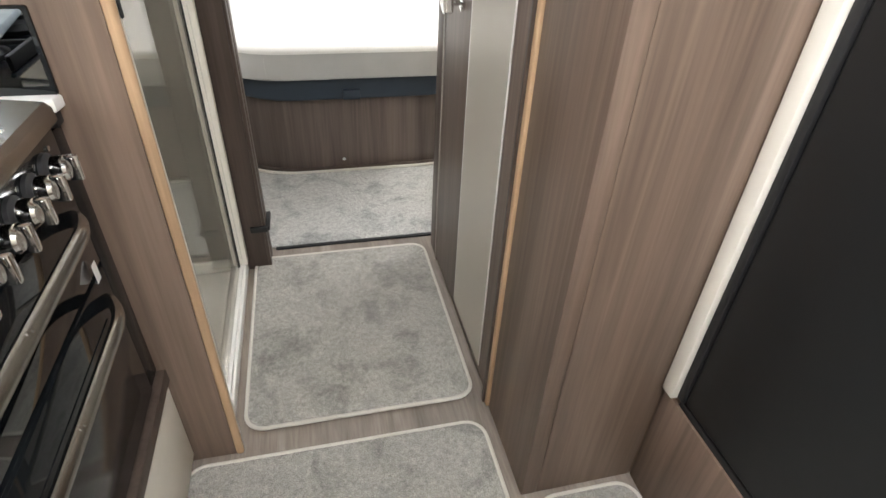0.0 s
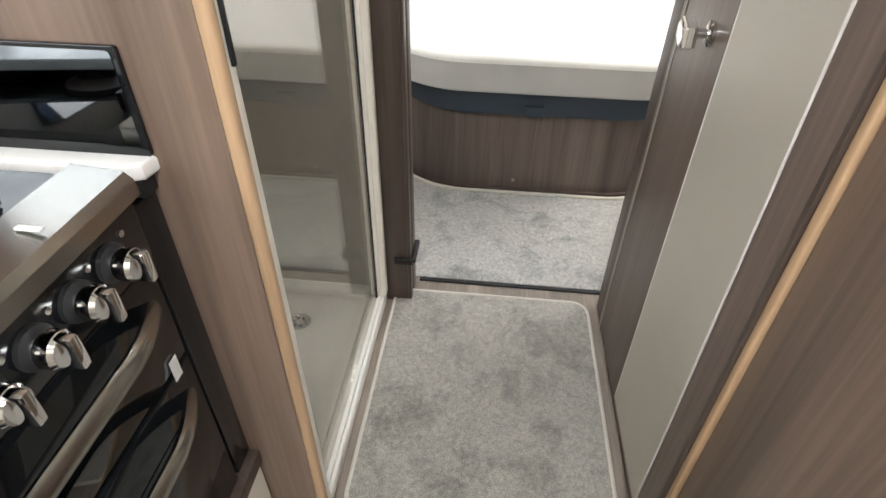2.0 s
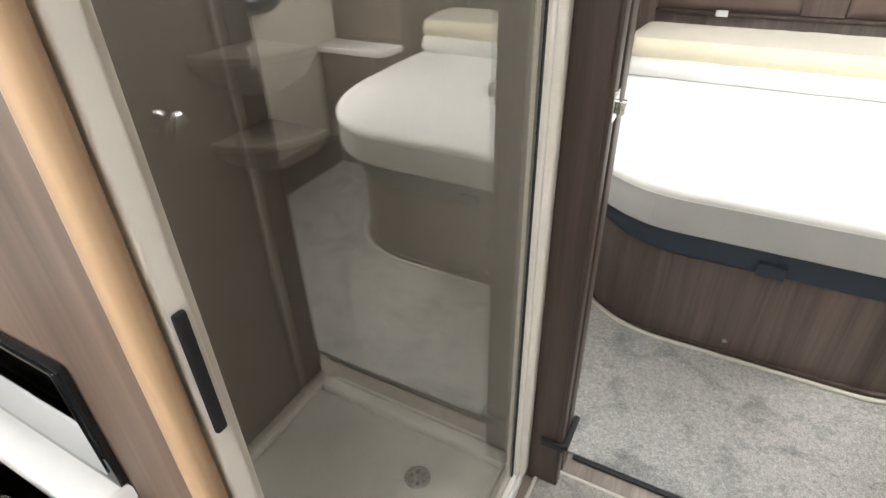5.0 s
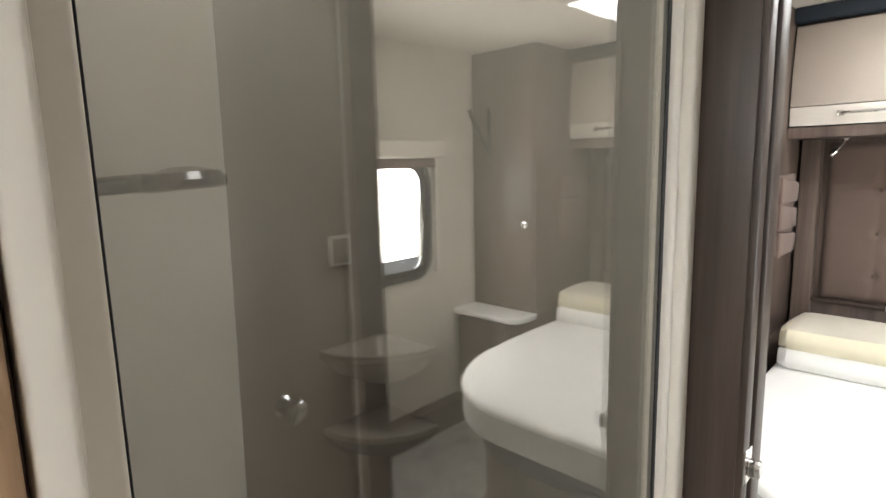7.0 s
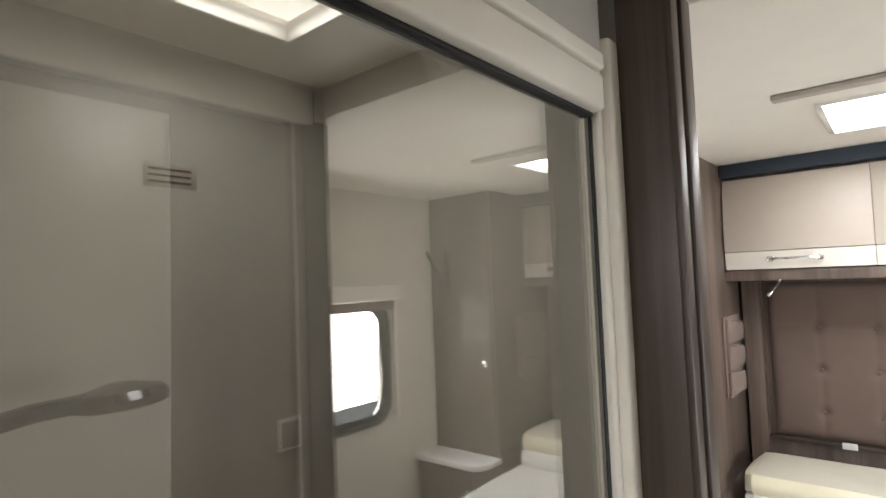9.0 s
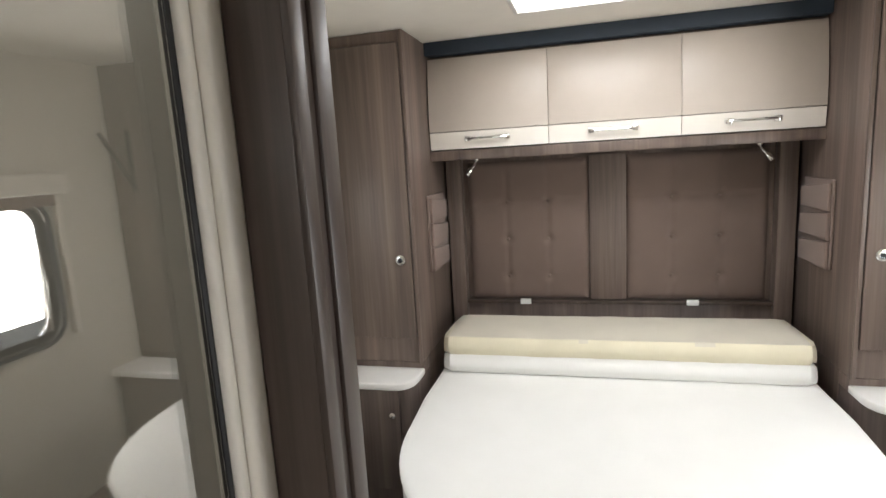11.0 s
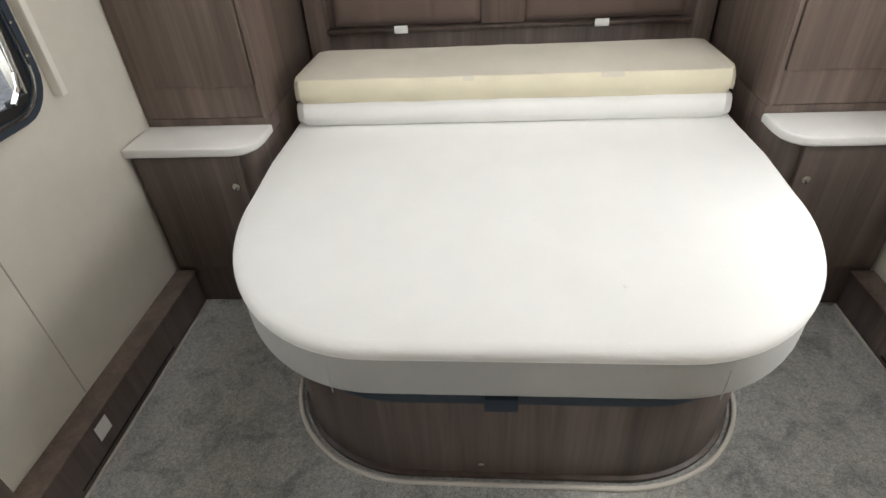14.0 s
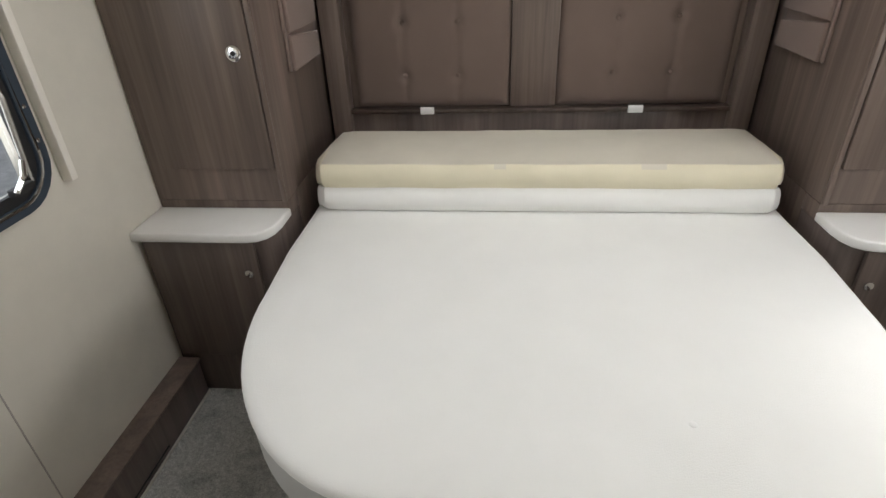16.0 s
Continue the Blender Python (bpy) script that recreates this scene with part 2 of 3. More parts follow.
def rrect(a0, a1, b0, b1, r, n=6):
    out = []
    for ca, cb, s in ((a1 - r, b1 - r, 0), (a0 + r, b1 - r, 90), (a0 + r, b0 + r, 180), (a1 - r, b0 + r, 270)):
        for k in range(n + 1):
            an = radians(s + 90 * k / n)
            out.append((ca + r * math.cos(an), cb + r * math.sin(an)))
    return out


def slab_with_holes(name, a0, a1, b0, b1, holes, lo, hi, mat, axis):
    """A wall or ceiling as one mesh of blocks round rectangular openings; hole = (a0, a1, b0, b1)."""
    bm = bmesh.new()
    A = sorted({a0, a1, *[v for h in holes for v in h[:2]]})
    B = sorted({b0, b1, *[v for h in holes for v in h[2:]]})
    solid = {}
    for i in range(len(A) - 1):
        for j in range(len(B) - 1):
            ca, cb = (A[i] + A[i + 1]) / 2, (B[j] + B[j + 1]) / 2
            solid[i, j] = not any(h[0] < ca < h[1] and h[2] < cb < h[3] for h in holes)
    made = {}

    def vert(i, j, h):
        if (i, j, h) not in made:
            p = (A[i], B[j])
            made[i, j, h] = bm.verts.new({"z": (p[0], p[1], h), "y": (p[0], h, p[1]), "x": (h, p[0], p[1])}[axis])
        return made[i, j, h]

    for (i, j), s in solid.items():
        if not s:
            continue
        ring = [(i, j), (i + 1, j), (i + 1, j + 1), (i, j + 1)]
        for h in (lo, hi):
            bm.faces.new([vert(*p, h) for p in ring])
        for k, (di, dj) in enumerate(((0, -1), (1, 0), (0, 1), (-1, 0))):
            if not solid.get((i + di, j + dj), False):
                p, q = ring[k], ring[(k + 1) % 4]
                bm.faces.new((vert(*p, lo), vert(*q, lo), vert(*q, hi), vert(*p, hi)))
    return finish(name, bm, mat, None, (0, 0, 0), smooth=False)


def setting(ob, label, category):
    return tagged(ob, label, category, kind="structure")

# ---- structure ----
XW, XE, YS, YN, TOP = -0.98, 1.335, -1.2, 4.12, 1.94   # inner faces of the caravan's shell, and its ceiling
MID = 0.178                                             # the bed's middle line
WIN = (2.42, 3.13, 0.87, 1.38)                          # bedroom windows: y from, to; z from, to
KWIN = (-0.1, 0.8, 1.12, 1.5)

setting(slab_with_holes("floor", XW - 0.04, XE + 0.04, YS - 0.04, YN + 0.04, [], -0.05, 0.0, VINYL, "z"), "grey-brown wood-look vinyl plank floor", "floor")
setting(slab_with_holes("ceiling", XW - 0.04, XE + 0.04, YS - 0.04, YN + 0.04,
                        [(MID - 0.32, MID + 0.32, 3.06, 3.48), (-0.17, 0.53, -0.15, 0.55), (-0.8, -0.52, 1.56, 1.84)], TOP, TOP + 0.05, CEILING, "z"),
        "pale cream ceiling board with roof light openings", "ceiling")
setting(slab_with_holes("wall_west", YS, YN, 0, TOP, [WIN, KWIN], XW - 0.035, XW, CREAM, "x"), "cream wallboard side wall with a window", "wall")
setting(slab_with_holes("wall_east", YS, YN, 0, TOP, [WIN], XE, XE + 0.035, CREAM, "x"), "cream wallboard side wall with a window", "wall")
setting(slab_with_holes("wall_north", XW - 0.035, XE + 0.035, 0, TOP, [], YN, YN + 0.035, WALNUT_BED, "y"), "walnut end wall behind the bed", "wall")
setting(slab_with_holes("wall_south", XW - 0.035, XE + 0.035, 0, TOP, [], YS - 0.035, YS, CREAM, "y"), "plain cream end wall of the living space", "wall")
# partitions
setting(box("wall_kitchen_partition", XW + 0.001, -0.2845, 1.285, 1.2990, 0, TOP, WALNUT, 0.001), "brown walnut laminate partition beside the cooker", "partition wall")
setting(box("trim_partition_edge", -0.284, -0.266, 1.2805, 1.2965, 0, TOP, OAK_EDGE, 0.006, segs=3), "pale oak edging strip of the partition", "trim")
setting(slab_with_holes("wall_bedroom_partition_west", XW + 0.001, -0.30, 0, TOP, [], 2.085, 2.125, SHOWER, "y"), "greige board between shower and bedroom", "partition wall")
setting(box("wall_bedroom_partition_west_facing", XW + 0.001, -0.30, 2.126, 2.134, 0, TOP, CREAM, 0.001), "cream bedroom facing of the partition", "partition wall")
setting(box("wall_bedroom_partition_east", 0.386, XE - 0.001, 2.025, 2.068, 0, TOP, CREAM, 0.001), "cream board between washroom and bedroom", "partition wall")
setting(box("wall_washroom_south", 0.4005, 0.640, 1.042, 1.06, 0, TOP, WALNUT, 0.001), "brown walnut laminate end panel beside the fridge", "partition wall")
setting(box("wall_washroom_south_return", 0.6405, XE - 0.001, 1.045, 1.06, 0, TOP, WALNUT, 0.001), "walnut partition behind the fridge", "partition wall")
setting(box("wall_washroom_side", 0.362, 0.40, 1.040, 1.2995, 0, TOP, WALNUT, 0.004), "walnut laminate corner panel of the washroom", "partition wall")
setting(box("wall_washroom_above_door", 0.361, 0.387, 1.327, 2.024, 1.86, TOP, CREAM, 0.001), "cream board over the washroom door", "partition wall")
setting(box("trim_washroom_jamb_edge", 0.355, 0.40, 1.300, 1.316, 0, TOP, OAK_EDGE, 0.004, segs=3), "pale oak edging beside the washroom door", "trim")
setting(box("trim_washroom_jamb", 0.350, 0.40, 1.3165, 1.326, 0, TOP, WALNUT_DARK, 0.001), "dark walnut washroom door jamb", "trim")
setting(box("wall_washroom_back", 0.9, 0.93, 1.061, 2.024, 0, TOP, CREAM, 0.001), "plain cream washroom wall", "partition wall")

# bedroom doorway
post = thing("door_1", (-0.25, 2.08, 0), "dark walnut door post with a groove and catch", "door frame", kind="structure")
box("post", -0.290, -0.222, 2.022, 2.112, 0, TOP, WALNUT_DARK, 0.003, post)
box("groove_lip", -0.223, -0.213, 2.022, 2.050, 0.0, TOP, WALNUT_DARK, 0.003, post)
box("edge_strip", -0.223, -0.213, 2.072, 2.112, 0.0, TOP, WALNUT_DARK, 0.003, post)
box("shadow_gap", -0.2225, -0.219, 2.05, 2.072, 0.0, TOP, WALNUT_DARK, 0, post)
box("striker_plate", -0.214, -0.2105, 2.024, 2.054, 0.952, 1.0, CHROME, 0.001, post)
box("striker_tongue", -0.211, -0.195, 2.030, 2.046, 0.964, 0.986, CHROME, 0.003, post)
disc("screw_cap", (-0.213, 2.09, 0.955), (1, 0, 0), [(0.006, 0), (0.006, 0.001), (0.003, 0.0015)], CHROME, post, 12)
box("door_restraint", -0.262, -0.207, 2.012, 2.026, 0.155, 0.175, RUBBER, 0.003, post)
box("door_restraint_tip", -0.213, -0.199, 2.02, 2.12, 0.157, 0.173, RUBBER, 0.003, post)
jamb = thing("door_2", (0.375, 2.08, 0), "dark walnut doorway jamb", "door frame", kind="structure")
box("post", 0.366, 0.385, 2.0, 2.07, 0, TOP, WALNUT_DARK, 0.003, jamb)
box("catch", 0.362, 0.367, 2.038, 2.056, 0.945, 0.995, PLASTIC_GREY, 0.002, jamb)
setting(box("trim_threshold", -0.202, 0.384, 2.122, 2.136, 0.0, 0.007, RUBBER, 0.002), "thin dark carpet threshold strip", "threshold")
setting(box("trim_doorway_head", -0.202, 0.365, 2.03, 2.068, 1.87, TOP, CREAM, 0.002), "cream board over the bedroom doorway", "trim")

# carpet of the bedroom, one fitted sheet
setting(slab_with_holes("carpet", XW + 0.001, XE - 0.001, 2.137, 3.60, [], 0.0005, 0.008, BEDCARPET, "z"), "grey fitted cut-pile bedroom carpet", "carpet")

# ---- roof lights ----


def roof_light(x0, x1, y0, y1, label, name, pane=SKYPANE):
    t = thing(name, ((x0 + x1) / 2, (y0 + y1) / 2, TOP), label, "skylight", kind="structure")
    box("diffuser", x0 + 0.002, x1 - 0.002, y0 + 0.002, y1 - 0.002, TOP + 0.03, TOP + 0.04, pane, 0.001, t)
    for a, b, c, d in ((x0 - 0.012, x1 + 0.012, y0 - 0.012, y0 + 0.004), (x0 - 0.012, x1 + 0.012, y1 - 0.004, y1 + 0.012),
                       (x0 - 0.012, x0 + 0.004, y0 + 0.005, y1 - 0.005), (x1 - 0.004, x1 + 0.012, y0 + 0.005, y1 - 0.005)):
        box("frame", a, b, c, d, TOP - 0.008, TOP + 0.02, FRAME_WHITE, 0.003, t)
    return t


roof_light(MID - 0.32, MID + 0.32, 3.06, 3.48, "bright white roof light over the bed", "window_roof_bed")
# the kitchen roof light is never in view, added to carry the fill lamp
roof_light(-0.17, 0.53, -0.15, 0.55, "added unseen bright white roof light over the kitchen", "window_roof_kitchen_unseen")
roof_light(-0.8, -0.52, 1.56, 1.84, "small cream roof light over the shower", "window_roof_shower", SHOWERPANE)
rail = tagged(box("blind_rail", -0.23, 0.56, 2.875, 2.915, TOP - 0.014, TOP - 0.001, PLASTIC_GREY, 0.004), "grey plastic roof blind rail on the ceiling", "blind rail")

# ---- windows ----


def side_window(name, face, inward, y0, y1, z0, z1):
    """A caravan side window: rounded black frame, acrylic pane, catches and a cream blind cassette."""
    t = thing(name, (face, (y0 + y1) / 2, z0), "rounded black-framed acrylic caravan window with chrome catches", "window", kind="structure")
    outer, inner = rrect(y0 - 0.05, y1 + 0.05, z0 - 0.04, z1 + 0.03, 0.11), rrect(y0 + 0.012, y1 - 0.012, z0 + 0.012, z1 - 0.012, 0.075)
    mid = rrect(y0 - 0.018, y1 + 0.018, z0 - 0.014, z1 + 0.012, 0.09)
    for part, a, b, lo, hi, mat in (("frame", outer, mid, 0.0005, 0.016, NAVY), ("inner_frame", mid, inner, 0.0005, 0.010, RUBBER)):
        bm = bmesh.new()
        n = len(a)
        va = [[bm.verts.new((face + inward * h, p[0], p[1])) for p in a] for h in (lo, hi)]
        vb = [[bm.verts.new((face + inward * h, p[0], p[1])) for p in b] for h in (lo, hi)]
        for i in range(n):
            j = (i + 1) % n
            bm.faces.new((va[1][i], va[1][j], vb[1][j], vb[1][i]))
            bm.faces.new((va[0][i], va[0][j], vb[0][j], vb[0][i]))
            bm.faces.new((va[0][i], va[0][j], va[1][j], va[1][i]))
            bm.faces.new((vb[0][i], vb[0][j], vb[1][j], vb[1][i]))
        finish(part, bm, mat, t, (face, (y0 + y1) / 2, (z0 + z1) / 2))
    ring = rrect(y0 - 0.026, y1 + 0.026, z0 - 0.02, z1 + 0.018, 0.095)
    tube("bright_bead", [(face + inward * 0.015, p[0], p[1]) for p in ring], 0.0045, STEEL, t, 8, closed=True)
    pane = box("pane", face - inward * 0.022, face - inward * 0.018, y0 + 0.002, y1 - 0.002, z0 + 0.002, z1 - 0.002, WINDOWGLASS, 0, t)
    pane.visible_shadow = False
    for yy in (y0 + 0.12, y1 - 0.06):
        box("catch", face + inward * 0.012, face + inward * 0.03, yy - 0.03, yy + 0.03, z0 + 0.01, z0 + 0.028, RUBBER, 0.004, t)
        tube("catch_lever", [(face + inward * 0.03, yy - 0.025, z0 + 0.02), (face + inward * 0.04, yy, z0 + 0.05), (face + inward * 0.03, yy + 0.02, z0 + 0.075)], 0.006, CHROME, t, 8)
    tube("stay", [(face + inward * 0.012, y1 - 0.02, z0 + 0.02), (face + inward * 0.02, y1 - 0.012, z0 + 0.2), (face + inward * 0.016, y1 - 0.02, z0 + 0.36)], 0.006, STEEL, t, 8)
    for a in (0.045, 0.12):
        disc("screw", (face + inward * 0.016, y1 + 0.034, z0 + 0.05 + a), (inward, 0, 0), [(0.005, 0), (0.005, 0.002), (0.002, 0.003)], CHROME, t, 10)
    c = thing("blind_cassette", (face, (y0 + y1) / 2, z1), "cream plastic window blind cassette with side rails", "window blind")
    box("cassette", face + inward * 0.001, face + inward * 0.075, y0 - 0.1, y1 + 0.105, z1 + 0.035, z1 + 0.115, FRAME_CREAM, 0.012, c, 3)
    for yy in (y0 - 0.095, y1 + 0.072):
        box("side_rail", face + inward * 0.001, face + inward * 0.028, yy, yy + 0.022, z0 - 0.02, z1 + 0.034, FRAME_CREAM, 0.004, c)
    box("pleated_blind", face + inward * 0.02, face + inward * 0.035, y0 - 0.07, y1 + 0.07, z1 - 0.01, z1 + 0.034, POCKET, 0.003, c)
    return t


side_window("window_1", XW, 1, *WIN)
side_window("window_2", XE, -1, *WIN)
# unseen kitchen window, added for side fill and the splashback's reflection
kw = thing("window_3", (XW, 0.35, 1.12), "added unseen kitchen window with black frame", "window", kind="structure")
box("pane", XW - 0.02, XW - 0.016, KWIN[0] + 0.002, KWIN[1] - 0.002, KWIN[2] + 0.002, KWIN[3] - 0.002, WINDOWGLASS, 0, kw).visible_shadow = False
tube("frame", [(XW + 0.006, p[0], p[1]) for p in rrect(KWIN[0] - 0.01, KWIN[1] + 0.01, KWIN[2] - 0.01, KWIN[3] + 0.01, 0.06)], 0.014, NAVY, kw, 8, closed=True)
nb = thing("parked_caravan", (3.8, 1.5, -0.7), "pale grey parked caravan with a dark window outside", "caravan")
box("body", 2.8, 4.9, -2.5, 4.0, -0.3, 1.9, plain("grey_caravan_panel", (0.32, 0.32, 0.32), 0.4), 0.08, nb, 4)
box("window", 2.785, 2.7995, 2.2, 3.5, 0.9, 1.5, BLACKGLASS, 0.005, nb)
box("stripe", 2.79, 2.7995, -2.4, 3.9, 0.55, 0.6, NAVY, 0.002, nb)
for yy in (0.6, 1.4):
    disc("wheel", (2.85, yy, -0.38), (1, 0, 0), [(0.2, 0), (0.32, 0.01), (0.32, 0.17), (0.2, 0.18)], RUBBER, nb)
# ground and the pale distance outside
setting(box("ground", -60, 60, -60, 60, -0.75, -0.7, plain("gravel_ground", (0.3, 0.29, 0.27), 0.9, vary=0.3), 0), "pale gravel ground outside", "ground")
for nm, xx in (("backdrop_west", -55), ("backdrop_east", 55)):
    setting(box(nm, xx, xx + 0.2, -60, 60, -0.7, 40, OUTSIDE, 0), "bright hazy overcast distance", "backdrop")

# ---- shower ----
tray = thing("shower_tray", (-0.62, 1.7, 0), "cream moulded plastic shower tray with a chrome drain", "shower tray")
box("floor_pan", XW + 0.002, -0.345, 1.317, 2.083, 0.001, 0.014, TRAY, 0.003, tray)
box("rim", -0.972, -0.93, 1.317, 2.083, 0.015, 0.05, TRAY, 0.012, tray, 3)
box("rim", -0.929, -0.346, 1.995, 2.035, 0.015, 0.05, TRAY, 0.012, tray, 3)
box("rim", -0.929, -0.346, 1.317, 1.352, 0.015, 0.05, TRAY, 0.012, tray, 3)
drain = disc("drain", (-0.53, 1.88, 0.014), (0, 0, 1), [(0.034, 0), (0.034, 0.003), (0.028, 0.004), (0.026, 0.002)], CHROME, tray)
for k in range(6):
    a = 2 * math.pi * k / 6
    disc("drain_hole", (-0.53 + 0.016 * math.cos(a), 1.88 + 0.016 * math.sin(a), 0.0165), (0, 0, 1), [(0.005, 0), (0.005, 0.0008)], RUBBER, tray, 10)
setting(box("wall_shower_back", -0.979, -0.962, 1.317, 2.083, 0.051, TOP, SHOWER, 0.001), "glossy greige shower wallboard", "shower wall")
setting(box("wall_shower_end", -0.961, -0.345, 2.036, 2.084, 0.015, TOP, SHOWER, 0.001), "glossy greige shower wallboard", "shower wall")
setting(box("wall_shower_side", -0.961, -0.345, 1.3165, 1.3245, 0.051, TOP, SHOWER, 0.001), "glossy greige shower wallboard", "shower wall")

encl = thing("shower_door", (-0.31, 1.7, 0), "coated glass shower door in a cream aluminium frame", "shower door")
box("sill", -0.342, -0.292, 1.324, 2.02, 0.0, 0.042, FRAME_WHITE, 0.006, encl, 3)
box("sill_track", -0.327, -0.300, 1.332, 1.998, 0.042, 0.055, FRAME_WHITE, 0.003, encl)
box("jamb_outer", -0.334, -0.286, 1.9895, 2.021, 0.043, 1.83, FRAME_CREAM, 0.006, encl, 3)
box("jamb_inner", -0.330, -0.299, 1.972, 1.989, 0.056, 1.80, FRAME_CREAM, 0.005, encl, 3)
box("jamb_near", -0.334, -0.300, 1.302, 1.338, 0.043, 1.83, FRAME_CREAM, 0.003, encl, 3)
box("jamb_cover", -0.2995, -0.270, 1.2995, 1.316, 0.043, 1.83, FRAME_CREAM, 0.003, encl, 3)
box("jamb_bead", -0.2995, -0.297, 1.3165, 1.3215, 0.043, 1.83, FRAME_CREAM, 0.001, encl)
box("head_rail", -0.332, -0.288, 1.336, 1.971, 1.722, 1.772, FRAME_CREAM, 0.006, encl, 3)
box("head_track", -0.334, -0.286, 1.336, 1.971, 1.776, 1.80, FRAME_CREAM, 0.005, encl, 3)
box("head_panel", -0.325, -0.296, 1.336, 1.984, 1.803, TOP, SHOWER, 0.002, encl)
box("seal", -0.3165, -0.3085, 1.964, 1.9715, 0.056, 1.722, RUBBER, 0.001, encl)
box("seal", -0.315, -0.305, 1.3385, 1.340, 0.056, 1.722, RUBBER, 0.001, encl)
box("seal", -0.321, -0.303, 1.3425, 1.964, 1.717, 1.7218, RUBBER, 0.001, encl)
gp = box("pane", -0.315, -0.310, 1.340, 1.964, 0.056, 1.717, SHOWERGLASS, 0, encl)
gp.visible_shadow = False
box("magnet_catch", -0.2695, -0.265, 1.302, 1.310, 1.0, 1.09, RUBBER, 0.002, encl)

shelf_n = 0
for z in (0.83, 1.0):
    sh = thing("corner_shelf", (-0.93, 2.05, z), "greige plastic quarter-round shower corner shelf", "shelf", "shower corner shelves")
    arc = [(-0.9615, 2.0355)] + [(-0.9615 + 0.17 * math.cos(radians(a)), 2.0355 - 0.17 * math.sin(radians(a))) for a in range(0, 91, 9)]
    prism("plate", arc, z, z + 0.014, SHOWER, 0.003, sh)
    arc2 = [(-0.9615 + 0.172 * math.cos(radians(a)), 2.0355 - 0.172 * math.sin(radians(a)), z + 0.016) for a in range(2, 89, 6)]
    tube("lip", arc2, 0.005, SHOWER, sh, 8)
    bm = bmesh.new()
    rows = [[bm.verts.new((-0.9615 + r * math.cos(radians(a)), 2.0355 - r * math.sin(radians(a)), h)) for a in range(0, 91, 9)] for r, h in ((0.168, z), (0.13, z - 0.045), (0.06, z - 0.085), (0.01, z - 0.1))]
    for u, v in zip(rows, rows[1:]):
        for i in range(len(u) - 1):
            bm.faces.new((u[i], u[i + 1], v[i + 1], v[i]))
    finish("cup", bm, SHOWER, sh, (-0.93, 2.05, z - 0.04))

hd = thing("handheld_shower", (-0.85, 1.42, 1.36), "dark chrome handheld shower on a wall arm", "shower")
tube("arm", [(-0.83, 1.327, 1.345), (-0.82, 1.39, 1.372), (-0.81, 1.47, 1.388), (-0.80, 1.54, 1.392)], 0.012, DARKCHROME, hd, 12)
disc("rose", (-0.80, 1.565, 1.408), (0.05, 0.05, -1), [(0.018, -0.002), (0.05, 0.006), (0.058, 0.016), (0.056, 0.026), (0.048, 0.029)], DARKCHROME, hd)
disc("wall_boss", (-0.83, 1.3247, 1.345), (0, 1, 0), [(0.026, 0), (0.026, 0.012), (0.016, 0.018)], CHROME, hd)
hd.location.z -= 0.02
vent = thing("wall_label", (-0.95, 1.70, 1.69), "small dark printed label on the shower wall", "label")
box("card", -0.9618, -0.9605, 1.66, 1.75, 1.685, 1.725, PLASTIC_GREY, 0.0003, vent)
for k in range(3):
    box("line", -0.9604, -0.9599, 1.666, 1.74, 1.692 + 0.011 * k, 1.696 + 0.011 * k, WALNUT_DARK, 0, vent)
sw = thing("shower_switch", (-0.955, 1.875, 1.21), "small square white-edged shower control plate", "switch")
box("plate", -0.9618, -0.952, 1.90, 1.954, 1.183, 1.246, FRAME_WHITE, 0.004, sw)
box("face", -0.9519, -0.9495, 1.907, 1.947, 1.190, 1.239, SHOWER, 0.002, sw)

# ---- washroom door ----
wd = thing("door_3", (0.38, 1.68, 0), "walnut washroom door with a cream gloss centre panel and chrome knob", "door", kind="structure")
box("leaf", 0.362, 0.386, 1.328, 1.962, 0.02, 1.85, WALNUT_BED, 0.003, wd)


def wavy(y, amp, ph, n=26):
    return [(y + amp * math.sin(ph + 2.6 * (k / n)), 0.05 + 1.77 * k / n) for k in range(n + 1)]


cbm = bmesh.new()
ca, cb = ([[cbm.verts.new((x, p, q)) for p, q in wavy(*w)] for x in (0.3585, 0.3619)] for w in ((1.416, 0.012, -1.0), (1.694, 0.014, -1.0)))
for i in range(26):
    for u, v in ((ca[0], cb[0]), (ca[0], ca[1]), (cb[0], cb[1])):
        cbm.faces.new((u[i], u[i + 1], v[i + 1], v[i]))
finish("cream_panel", cbm, CREAM_DOOR, wd, (0.36, 1.55, 0.9))
for y, amp, ph in ((1.4145, 0.012, -1.0), (1.6955, 0.014, -1.0)):
    tube("bead", [(0.3595, a, b) for a, b in wavy(y, amp, ph)], 0.0022, FRAME_WHITE, wd, 8)
disc("knob_rose", (0.3615, 1.790, 0.916), (-1, 0, 0), [(0.022, 0), (0.022, 0.005), (0.012, 0.009)], CHROME, wd)
disc("knob_stem", (0.353, 1.790, 0.916), (-1, 0, 0), [(0.009, 0), (0.009, 0.022)], CHROME, wd)
prism("knob", [(1.763, 0.898), (1.778, 0.89), (1.811, 0.903), (1.817, 0.923), (1.803, 0.94), (1.768, 0.93)], 0.308, 0.332, CHROME, 0.004, wd, axis="x")
box("frame_strip", 0.364, 0.386, 1.966, 1.998, 0, 1.86, WALNUT_BED, 0.003, wd)
box("frame_lip", 0.3615, 0.3645, 1.968, 1.976, 0.0, 1.86, PLASTIC_GREY, 0.001, wd)

